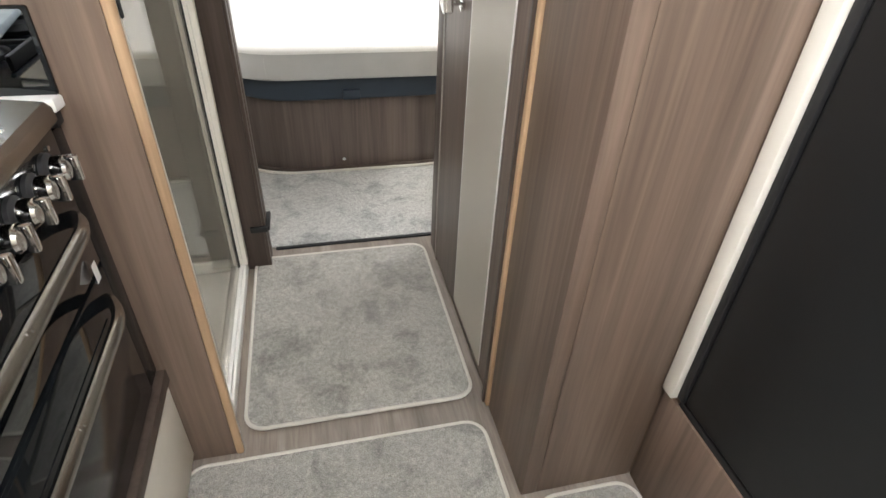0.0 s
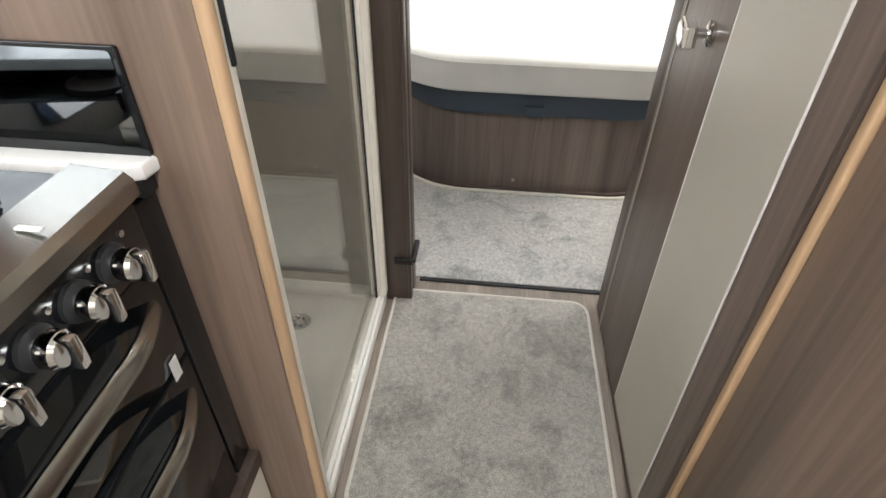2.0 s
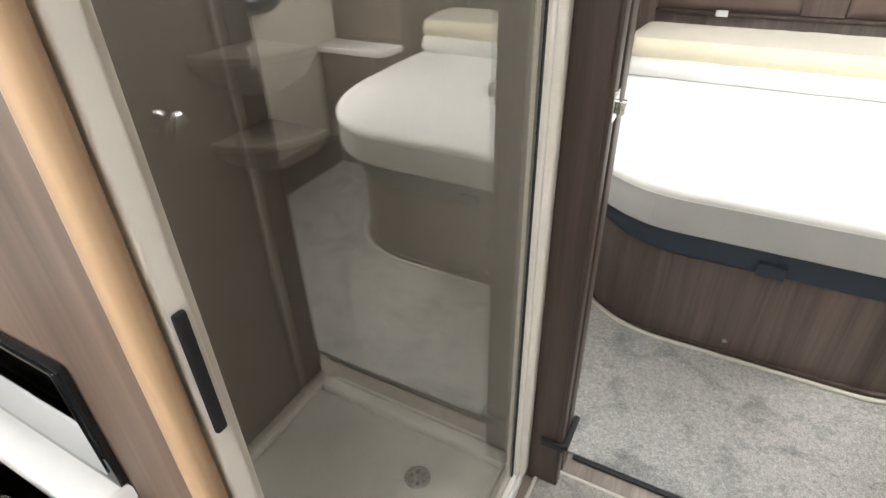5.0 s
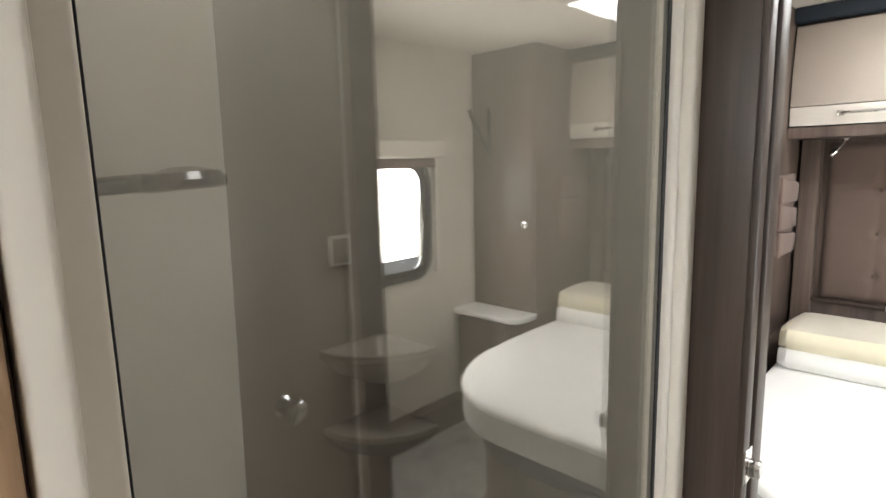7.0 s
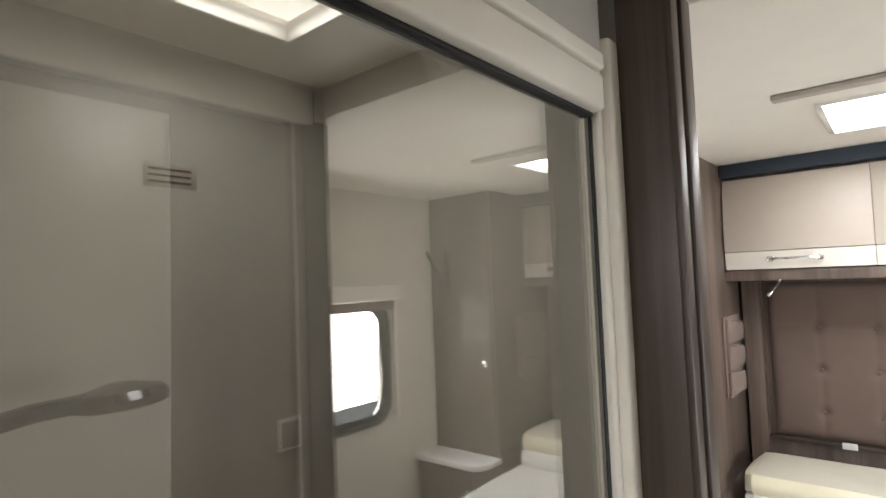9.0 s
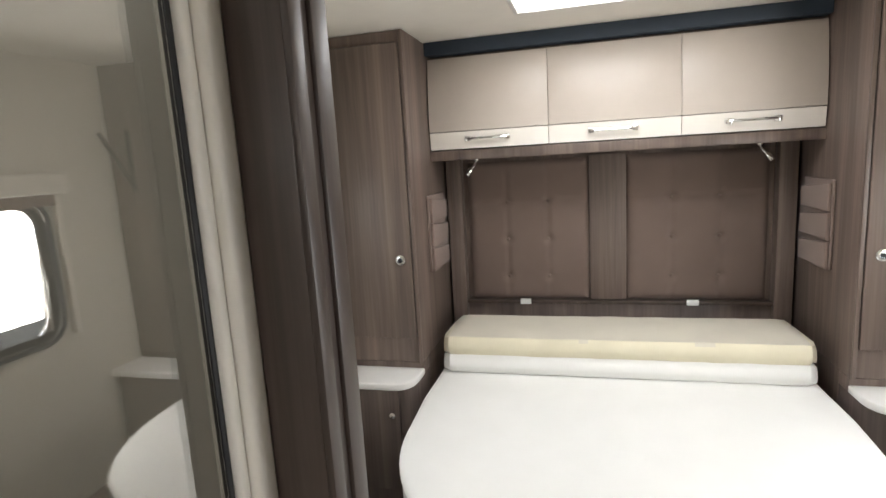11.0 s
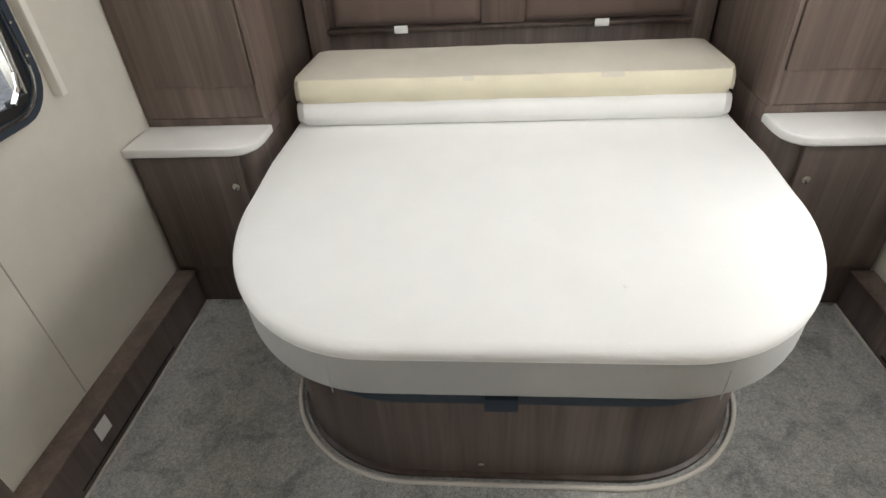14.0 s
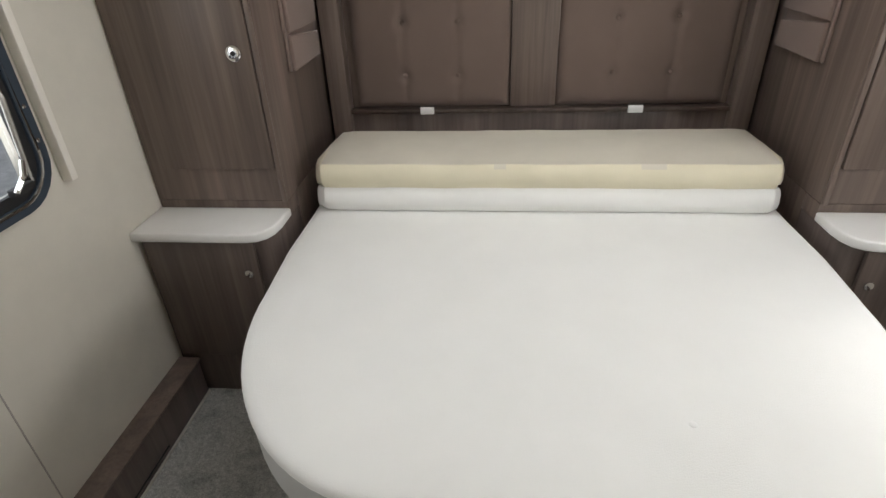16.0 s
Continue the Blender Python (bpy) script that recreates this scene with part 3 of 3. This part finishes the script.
# ---- fridge ----
fr = thing("fridge", (1.0, 0.8, 0.33), "charcoal slim fridge door in a cream frame", "fridge")
box("body", 0.705, 1.30, 0.42, 1.02, 0.33, 1.80, FRIDGE, 0.004, fr)
box("door", 0.670, 0.7045, 0.50, 0.9655, 0.345, 1.78, FRIDGE, 0.01, fr, 3)
box("door_edge", 0.667, 0.7045, 0.966, 0.985, 0.343, 1.78, RUBBER, 0.004, fr)
box("frame_strip", 0.656, 0.7045, 0.986, 1.02, 0.335, 1.80, FRAME_CREAM, 0.005, fr)
box("frame_strip", 0.668, 0.7045, 0.42, 0.495, 0.335, 1.80, FRAME_CREAM, 0.005, fr)
box("frame_bottom", 0.672, 0.7045, 0.496, 0.977, 0.326, 0.342, RUBBER, 0.002, fr)
fr.location += Vector((-0.026, 0.02, -0.012))
pl = tagged(box("fridge_plinth", 0.642, 1.30, 0.2, 1.0405, 0.0, 0.313, WALNUT, 0.003), "walnut laminate plinth under the fridge", "cabinet plinth")
tall = tagged(box("tall_cabinet", 0.70, 1.33, -0.4, 0.432, 0.3135, TOP - 0.001, WALNUT, 0.004), "walnut laminate tall kitchen cabinet", "cabinet")
box("door", 0.684, 0.6995, -0.39, 0.41, 0.36, 1.8, CREAM_DOOR, 0.003, tall)

# ---- kitchen ----
unit = thing("kitchen_unit", (-0.68, 0.4, 0), "cream and walnut kitchen base unit with a white worktop", "kitchen cabinet")
box("body", XW + 0.002, -0.40, -0.6, 1.284, 0.0, 0.322, CREAM_DOOR, 0.003, unit)
box("bottom_rail", -0.399, -0.368, 0.66, 1.284, 0.288, 0.322, WALNUT_DARK, 0.003, unit)
box("drawer_front", -0.399, -0.374, 0.68, 1.282, 0.03, 0.285, CREAM, 0.004, unit)
box("side_filler", -0.43, -0.385, 1.236, 1.284, 0.323, 0.862, BLACK, 0.003, unit)
box("side_body", XW + 0.002, -0.40, -0.6, 0.655, 0.323, 0.865, WALNUT, 0.003, unit)
box("worktop", XW + 0.002, -0.365, -0.6, 0.655, 0.866, 0.90, WHITE, 0.006, unit)
prism("worktop_return", [(XW + 0.003, 1.252), (-0.392, 1.252), (-0.374, 1.26), (-0.370, 1.284), (XW + 0.003, 1.284)], 0.884, 0.905, WHITE, 0.005, unit, 3)
box("worktop_gap", -0.42, -0.378, 1.256, 1.282, 0.863, 0.8835, RUBBER, 0.002, unit)

splash = thing("splashback", (-0.68, 1.29, 0.91), "black-edged reflective glass splashback on the partition", "splashback")
prism("glass", rrect(-0.97, -0.371, 0.904, 1.024, 0.004), 1.278, 1.2845, BLACKGLASS, 0.001, splash, axis="y")
prism("mirror_face", rrect(-0.962, -0.377, 0.918, 1.020, 0.004), 1.2765, 1.2776, plain("smoked_mirror", (0.45, 0.47, 0.48), 0.03, 1.0, bumps=0.0), 0, splash, axis="y")

ck = thing("cooker", (-0.66, 0.95, 0.43), "black built-in cooker with steel hob rim and chrome knobs", "cooker")
Y0, Y1 = 0.69, 1.261
box("body", -0.93, -0.421, Y0, Y1, 0.394, 0.93, BLACK, 0.003, ck)
box("control_panel", -0.42, -0.406, Y0, Y1, 0.872, 0.947, BLACK, 0.004, ck)
box("hob_deck", -0.94, -0.46, Y0, Y1 + 0.002, 0.931, 0.975, BLACKGLASS, 0.003, ck)
prism("steel_rim", [(-0.46, 0.988), (-0.405, 0.982), (-0.397, 0.974), (-0.395, 0.956), (-0.46, 0.950)], Y0, Y1 + 0.003, STEEL, 0.002, ck, 2, "y")
box("grill_door", -0.42, -0.410, Y0 + 0.004, Y1 - 0.004, 0.715, 0.868, BLACKGLASS, 0.005, ck)
box("oven_door", -0.42, -0.410, Y0 + 0.004, Y1 - 0.004, 0.398, 0.708, BLACKGLASS, 0.005, ck)
box("oven_window", -0.4098, -0.4085, Y0 + 0.06, Y1 - 0.06, 0.45, 0.64, BLACK, 0.0005, ck)
for z in (0.845, 0.685):
    pts = []
    for k in range(21):
        u = k / 20
        lift = min(1, 4.5 * min(u, 1 - u))
        pts.append((-0.411 + 0.045 * math.sin(lift * math.pi / 2), Y0 + 0.03 + (Y1 - Y0 - 0.06) * u, z - 0.03 * (1 - lift) ** 2))
    tube("handle", pts, 0.009, STEEL, ck, 12, 1.5)
for k in range(7):
    y = 1.198 - 0.0565 * k
    disc("knob_collar", (-0.4065, y, 0.914), (1, 0, 0), [(0.021, 0), (0.021, 0.006), (0.015, 0.010)], RUBBER, ck, 20)
    disc("knob", (-0.3965, y, 0.914), (1, 0, 0), [(0.016, 0), (0.0175, 0.006), (0.0175, 0.017), (0.0145, 0.021)], CHROME, ck, 24)
    box("knob_grip", -0.379, -0.362, y - 0.0055, y + 0.0055, 0.895, 0.932, CHROME, 0.003, ck)
    disc("indicator", (-0.4062, y + 0.028, 0.93), (1, 0, 0), [(0.004, 0), (0.004, 0.002)], CHROME, ck, 10)
# white strips stand in for roof light reflections on the hob
for k in range(3):
    box("rim_glint", -0.436, -0.412, 1.15 - 0.09 * k, 1.156 - 0.09 * k, 0.9865, 0.9885, WHITEPAPER, 0, ck)
for i in range(3):
    for j in range(2):
        cx, cy = -0.84 + 0.27 * j, 0.78 + 0.17 * i
        disc("burner", (cx, cy, 0.9755), (0, 0, 1), [(0.045, 0), (0.045, 0.008), (0.03, 0.014), (0.028, 0.016)], RUBBER, ck, 20)
    box("pan_support", -0.92, -0.49, 0.765 + 0.17 * i, 0.773 + 0.17 * i, 0.992, 1.0, RUBBER, 0.002, ck)
box("pan_support", -0.92, -0.912, 0.69, 1.2, 0.9765, 1.0, RUBBER, 0.002, ck)
box("pan_support", -0.498, -0.49, 0.69, 1.2, 0.9765, 1.0, RUBBER, 0.002, ck)
box("energy_sticker", -0.4096, -0.4088, 1.217, 1.233, 0.70, 0.735, WHITEPAPER, 0, ck)
ck.location += Vector((0.03, -0.03, -0.07))
wrap = thing("plastic_wrapped_booklet", (-0.7, 1.06, 0.984), "pale blue plastic-wrapped booklet lying on the hob", "booklet")
prism("booklet", [(-0.86, 0.98), (-0.56, 0.94), (-0.53, 1.13), (-0.83, 1.18)], 1.0005, 1.017, FILM, 0.004, wrap)
wrap.location += Vector((0.03, -0.03, -0.07))

# ---- mats ----


def mat(name, x0, x1, y0, y1, r, label):
    t = thing(name, ((x0 + x1) / 2, (y0 + y1) / 2, 0), label, "mat", "loose floor mats")
    out = rrect(x0, x1, y0, y1, r)
    prism("pile", out, 0.0006, 0.011, MAT, 0.003, t)
    tube("binding", [(p[0], p[1], 0.0085) for p in out], 0.0055, BINDING, t, 8, closed=True)
    return t


mat("mat", -0.266, 0.333, 1.338, 2.065, 0.05, "grey cut-pile corridor mat with pale bound edge")
mat("mat", -0.395, 0.328, 0.25, 1.256, 0.05, "grey cut-pile kitchen mat with pale bound edge")
mat("mat", 0.385, 0.632, -0.1, 1.02, 0.05, "grey cut-pile mat with pale bound edge by the fridge")

# ---- bed ----


def bed_outline(inset=0.0, back=4.0, half=0.692, back_half=0.70, front=2.595, rx=0.41, ry=0.55, n=18):
    pts = []
    for k in range(n + 1):
        a = radians(90 * k / n)
        pts.append((half - rx + (rx - inset) * math.sin(a), front + ry - (ry - inset) * math.cos(a)))
    pts.append(((half + back_half) / 2 + 0.008 - inset, (front + ry + 3.55) / 2))
    pts.append((back_half - inset, 3.55))
    pts.append((back_half - inset, back))
    right = [(MID + x, y) for x, y in pts]
    left = [(MID - x, y) for x, y in reversed(pts)]
    return left + right


bed = thing("island_bed", (MID, 3.3, 0), "island bed with white mattress on a dark walnut base", "bed")
bed_base = bed_outline(0, 4.0, 0.60, 0.60, 2.715, 0.34, 0.32)
prism("base", bed_base, 0.008, 0.345, WALNUT_BASE, 0.003, bed)
prism("base_cap", bed_outline(-0.006, 4.0, 0.60, 0.60, 2.715, 0.34, 0.32), 0.3455, 0.353, WALNUT_DARK, 0.002, bed)
prism("frame", bed_outline(0.03, 4.0, 0.66, 0.66, 2.63, 0.40, 0.52), 0.3535, 0.458, NAVY, 0.012, bed, 3)
prism("skirting_trim", bed_outline(-0.012, 4.0, 0.60, 0.60, 2.715, 0.34, 0.32), 0.008, 0.022, WALNUT_DARK, 0.003, bed)
tube("carpet_bead", [(p[0], p[1], 0.014) for p in bed_outline(-0.03, 3.42, 0.60, 0.60, 2.715, 0.34, 0.32)], 0.0065, BINDING, bed, 8)
disc("screw_cap", (MID - 0.08, 2.7155, 0.055), (0, -1, 0), [(0.008, 0), (0.008, 0.002), (0.004, 0.003)], CHROME, bed, 14)
box("frame_bracket", MID - 0.07, MID + 0.0, 2.640, 2.67, 0.36, 0.40, NAVY, 0.004, bed)
for s in (-1, 1):
    box("hinge_block", MID + s * 0.655 - 0.05, MID + s * 0.655 + 0.05, 3.06, 3.14, 0.009, 0.06, NAVY, 0.008, bed)

mat_o = bed_outline()
mt = thing("mattress", (MID, 3.3, 0.458), "white mattress with rounded foot end and grey ribbed border", "mattress")
prism("border", bed_outline(0.004), 0.4585, 0.570, TICKING_SIDE, 0.010, mt, 4)
bm = bmesh.new()
lev = [(0.0, 0.562), (-0.001, 0.571), (0.003, 0.579), (0.010, 0.585), (0.025, 0.589), (0.09, 0.592), (0.2, 0.594), (0.32, 0.594)]
rings = []
for ins, z in lev:
    rings.append([bm.verts.new((p[0], p[1], z + 0.0015 * noise.noise(Vector((p[0] * 5, p[1] * 5, z * 9))))) for p in bed_outline(ins)])
for u, v in zip(rings, rings[1:]):
    for i in range(len(u)):
        bm.faces.new((u[i], u[(i + 1) % len(u)], v[(i + 1) % len(v)], v[i]))
bm.faces.new(rings[-1])
bm.faces.new(rings[0])
finish("top_panel", bm, TICKING, mt, (MID, 3.3, 0.57))
tube("piping", [(p[0], p[1], 0.564) for p in bed_outline(0.001)], 0.002, TICKING, mt, 8, closed=True)
for s in (-1, 1):
    tube("border_seam", [(MID + s * 0.36, 2.5965, 0.47), (MID + s * 0.36, 2.5945, 0.51), (MID + s * 0.36, 2.5955, 0.55)], 0.0012, TICKING_SIDE, mt, 8)
for dx, dy, rr in ((-0.02, 3.02, 0.028), (0.05, 3.01, 0.012), (0.21, 2.77, 0.008)):
    disc("tuft_mark", (MID + dx, dy, 0.5935), (0, 0, 1), [(rr, 0), (rr * 0.8, 0.0012), (rr * 0.3, 0.0016)], TICKING, mt, 14)

# the folded head section of the mattress
bol = thing("mattress_head_section", (MID, 3.75, 0.595), "folded mattress head section, white below and yellowed cream above", "mattress section")


def bolster(name, y0, y1, z0, z1, mat, half, bev, top=0.0):
    bm = bmesh.new()
    nx, rows = 40, []
    prof = [(y0 + 0.012, z0), (y0, z0 + 0.02), (y0 - 0.004, (z0 + z1) / 2), (y0 + 0.002, z1 - 0.012), (y0 + 0.012, z1), ((y0 + y1) / 2, z1 + top), (y1 - 0.01, z1 + top * 0.6), (y1, z0 + 0.02), (y1 - 0.01, z0)]
    for i in range(nx + 1):
        u = -1 + 2 * i / nx
        e = max(0, (abs(u) - 0.93) / 0.07)
        rows.append([bm.verts.new((MID + half * u, y + bev * e * e * (1 if y < (y0 + y1) / 2 else -1) * 0.8, z - (0.35 * bev * e * e if z > z0 + 0.01 else 0) + 0.0022 * noise.noise(Vector((u * 9, y * 8, z * 30))))) for y, z in prof])
    for p, q in zip(rows, rows[1:]):
        for k in range(len(prof)):
            bm.faces.new((p[k], p[(k + 1) % len(prof)], q[(k + 1) % len(prof)], q[k]))
    bm.faces.new(rows[0])
    bm.faces.new(rows[-1])
    return finish(name, bm, mat, bol, (MID, (y0 + y1) / 2, (z0 + z1) / 2))


bolster("lower_layer", 3.562, 3.88, 0.596, 0.671, TICKING, 0.685, 0.05)
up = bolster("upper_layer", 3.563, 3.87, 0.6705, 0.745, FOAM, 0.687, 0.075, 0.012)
# faces near the top take a darker, less yellow cream than the sides
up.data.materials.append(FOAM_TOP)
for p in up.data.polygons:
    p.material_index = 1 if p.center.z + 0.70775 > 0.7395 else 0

# ---- headboard ----
hb = thing("headboard", (MID, 4.06, 0.6), "brown padded headboard in two tufted panels on walnut", "headboard")
box("backing", -0.567, 0.923, 4.085, 4.119, 0.36, 1.46, WALNUT_BED, 0.002, hb)
box("lower_board", -0.50, 0.856, 4.055, 4.084, 0.36, 0.757, WALNUT_BASE, 0.003, hb)
box("ledge", -0.51, 0.866, 4.035, 4.084, 0.758, 0.774, WALNUT_DARK, 0.003, hb)
box("centre_board", 0.092, 0.25, 4.058, 4.084, 0.776, 1.44, WALNUT_BED, 0.002, hb)
for s in (-1, 1):
    box("side_post", MID + s * 0.70 - 0.035, MID + s * 0.70 + 0.035, 4.02, 4.084, 0.36, 1.45, WALNUT_BED, 0.004, hb)


def padded(x0, x1, z0, z1):
    """A padded board with drawn-in buttons and the creases between them."""
    bm = bmesh.new()
    nx, nz = 56, 60
    bx = [x0 + (x1 - x0) * f for f in (0.33, 0.67)]
    bz = [z0 + (z1 - z0) * f for f in (0.17, 0.44, 0.71)]
    grid = []
    for i in range(nx + 1):
        col = []
        for j in range(nz + 1):
            x, z = x0 + (x1 - x0) * i / nx, z0 + (z1 - z0) * j / nz
            e = min(x - x0, x1 - x, z - z0, z1 - z)
            d = 0.022 * (1 - math.exp(-e / 0.012))
            d -= sum(0.015 * math.exp(-((x - a) ** 2 + (z - b) ** 2) / 0.00035) for a in bx for b in bz)
            d -= sum(0.0065 * math.exp(-((x - a) / 0.006) ** 2) for a in bx)
            d -= sum(0.0065 * math.exp(-((z - b) / 0.006) ** 2) for b in bz[2:])
            col.append(bm.verts.new((x, 4.083 - max(0.0, d) - 0.008, z)))
        grid.append(col)
    for i in range(nx):
        for j in range(nz):
            bm.faces.new((grid[i][j], grid[i + 1][j], grid[i + 1][j + 1], grid[i][j + 1]))
    p = finish("padded_panel", bm, PADDING, hb, ((x0 + x1) / 2, 4.07, (z0 + z1) / 2))
    for a in bx:
        for b in bz:
            disc("button", (a, 4.066, b), (0, -1, 0), [(0.008, 0), (0.007, 0.003), (0.003, 0.005)], PADDING, hb, 12)
    return p


padded(-0.465, 0.090, 0.776, 1.432)
padded(0.252, 0.822, 0.776, 1.432)
for x in (-0.205, 0.526):
    box("clip", x - 0.025, x + 0.025, 4.026, 4.036, 0.758, 0.784, WHITEPAPER, 0.002, hb)

# ---- wardrobes, bedside units (the bed's two sides mirror each other) ----


def sx(s, x):
    """A place given for the west side, or its mirror image about the bed's middle."""
    return x if s < 0 else 2 * MID - x


def mbox(s, name, x0, x1, *a, **k):
    p, q = sorted((sx(s, x0), sx(s, x1)))
    return box(name, p, q, *a, **k)


for s in (-1, 1):
    w = thing("wardrobe", (sx(s, -0.77), 3.8, 0.65), "tall walnut laminate bedside wardrobe with a round chrome catch", "wardrobe", "bedside wardrobes")
    mbox(s, "body", -0.978, -0.570, 3.52, 4.118, 0.652, TOP - 0.001, WALNUT_BED, 0.003, w)
    mbox(s, "lower_body", -0.978, -0.571, 3.601, 4.118, 0.009, 0.6515, WALNUT_BED, 0.002, w)
    mbox(s, "door", -0.93, -0.588, 3.504, 3.5195, 0.757, 1.895, WALNUT_BED, 0.004, w)
    mbox(s, "edge_post", -0.5845, -0.5705, 3.508, 3.5195, 0.652, TOP - 0.002, WALNUT_BED, 0.003, w)
    # black strip paints the shade in the slit beside the door
    mbox(s, "shadow_gap", -0.5882, -0.5842, 3.517, 3.5197, 0.757, 1.895, RUBBER, 0, w)
    kx = sx(s, -0.632)
    disc("catch", (kx, 3.5035, 1.078), (0, -1, 0), [(0.020, 0), (0.020, 0.004), (0.016, 0.007), (0.011, 0.0072), (0.010, 0.005)], CHROME, w)
    disc("catch_button", (kx, 3.4985, 1.078), (0, -1, 0), [(0.007, 0), (0.007, 0.003)], RUBBER, w, 14)

    u = thing("bedside_cabinet", (sx(s, -0.78), 3.5, 0), "dark walnut bedside cabinet with a rounded corner and white top", "bedside cabinet", "bedside cabinets")
    out = [(-0.975, 3.38), (-0.64, 3.38), (-0.61, 3.386), (-0.59, 3.40), (-0.578, 3.424), (-0.574, 3.46), (-0.574, 3.60), (-0.975, 3.60)]
    prism("body", [(sx(s, p[0]), p[1]) for p in out], 0.009, 0.60, WALNUT_BASE, 0.003, u)
    mbox(s, "door", -0.960, -0.632, 3.364, 3.379, 0.175, 0.595, WALNUT_BASE, 0.003, u)
    disc("catch", (sx(s, -0.662), 3.3635, 0.492), (0, -1, 0), [(0.012, 0), (0.012, 0.004), (0.006, 0.006)], CHROME, u, 16)
    top = [(-0.977, 3.345), (-0.645, 3.345), (-0.612, 3.352), (-0.588, 3.372), (-0.574, 3.40), (-0.568, 3.44), (-0.568, 3.518), (-0.977, 3.518)]
    prism("top", [(sx(s, p[0]), p[1]) for p in top], 0.601, 0.630, WHITE, 0.006, u, 3)
    mbox(s, "riser", -0.977, -0.571, 3.5205, 3.60, 0.601, 0.651, WALNUT_BED, 0.002, u)

    k = thing("heating_duct_box", (sx(s, -0.94), 2.75, 0), "walnut boxed duct along the foot of the wall", "duct box", "duct boxes")
    mbox(s, "box", -0.979, -0.915, 2.137, 3.37, 0.0085, 0.150, WALNUT_BASE, 0.003, k)
    mbox(s, "lid", -0.979, -0.905, 2.137, 3.37, 0.151, 0.157, WALNUT_BED, 0.002, k)
    mbox(s, "slot", -0.9155, -0.9135, 2.62, 3.12, 0.028, 0.034, RUBBER, 0, k)
    mbox(s, "bead", -0.9145, -0.907, 2.137, 3.37, 0.0085, 0.016, BINDING, 0.002, k)
    if s < 0:
        mbox(s, "sticker", -0.9145, -0.9135, 2.735, 2.785, 0.075, 0.125, WHITEPAPER, 0, k)
    st = setting(mbox(s, "trim_wall_joint", -0.980, -0.9785, 2.828, 2.831, 0.158, 0.80, PLASTIC_GREY, 0), "fine vertical joint of the wallboard", "trim")

    pk = thing("wall_pocket", (sx(s, -0.535), 3.84, 1.0), "taupe padded cloth pocket organiser with three pouches", "organiser", "wall pockets")
    mbox(s, "back", -0.5695, -0.559, 3.70, 3.965, 0.985, 1.31, POCKET, 0.005, pk)
    for i in range(3):
        z = 0.988 + 0.105 * i
        pts = [(3.705, z), (3.96, z), (3.96, z + 0.075), (3.705, z + 0.10)]
        lo, hi = sorted((sx(s, -0.559), sx(s, -0.545)))
        prism("pouch", pts, lo, hi, POCKET, 0.005, pk, 3, "x")

    lp = thing("reading_lamp", (sx(s, -0.41), 4.0, 1.44), "small chrome swivel reading lamp under the locker", "reading lamp", "reading lamps")
    a = sx(s, -0.405)
    disc("base", (a, 4.0, 1.4485), (0, 0, -1), [(0.014, 0), (0.014, 0.008), (0.007, 0.012)], CHROME, lp, 16)
    tube("stem", [(a, 4.0, 1.44), (a + s * 0.008, 3.995, 1.422), (a + s * 0.025, 3.99, 1.405)], 0.0045, CHROME, lp, 8)
    disc("head", (a + s * 0.022, 3.991, 1.408), (s * 0.6, -0.1, -0.75), [(0.008, 0), (0.012, 0.006), (0.013, 0.035), (0.010, 0.036)], CHROME, lp, 16)

# ---- overhead locker ----
oh = thing("overhead_locker", (MID, 4.0, 1.45), "cream three-door overhead locker with walnut rail and chrome handles", "overhead locker")
L0, L1 = -0.569, 0.925
box("bottom_rail", L0, L1, 3.805, 4.118, 1.450, 1.492, WALNUT_BED, 0.004, oh)
box("carcass", L0, L1, 3.85, 4.118, 1.493, 1.885, WALNUT_BED, 0.002, oh)
cuts = (L0 + 0.004, -0.066, 0.435, L1 - 0.004)
for a, b in zip(cuts, cuts[1:]):
    prof = [(3.805, 1.497), (3.800, 1.568), (3.848, 1.568), (3.848, 1.497)]
    prism("door_foot", prof, a + 0.0006, b - 0.0006, GLOSS, 0.003, oh, 2, "x")
    curve = [(3.799 + 0.03 * (k / 8) ** 2, 1.571 + 0.302 * k / 8) for k in range(9)]
    prism("door", curve + [(3.848, 1.873), (3.848, 1.571)], a + 0.0006, b - 0.0006, LOCKER, 0.002, oh, 2, "x")
    m = (a + b) / 2
    tube("handle", [(m - 0.085, 3.804, 1.534), (m - 0.083, 3.786, 1.536), (m - 0.07, 3.780, 1.537), (m + 0.07, 3.780, 1.537), (m + 0.083, 3.786, 1.536), (m + 0.085, 3.804, 1.534)], 0.006, CHROME, oh, 8)
    for e in (-0.082, 0.082):
        box("handle_end", m + e - 0.012, m + e + 0.012, 3.780, 3.804, 1.526, 1.547, CHROME, 0.003, oh)
box("dark_top_strip", L0, L1, 3.80, 4.118, 1.886, TOP - 0.001, NAVY, 0.004, oh)

# ---- television bracket on the east wardrobe ----
tv = thing("television_bracket", (1.20, 3.50, 1.5), "dark metal television bracket on the wardrobe front", "bracket")
box("wall_plate", 1.195, 1.213, 3.490, 3.5035, 1.40, 1.66, DARKCHROME, 0.003, tv)
tube("arm", [(1.204, 3.488, 1.43), (1.225, 3.44, 1.54), (1.255, 3.40, 1.65)], 0.009, DARKCHROME, tv, 8)
tube("foot_hook", [(1.204, 3.49, 1.405), (1.18, 3.47, 1.395), (1.16, 3.455, 1.40)], 0.007, DARKCHROME, tv, 8)
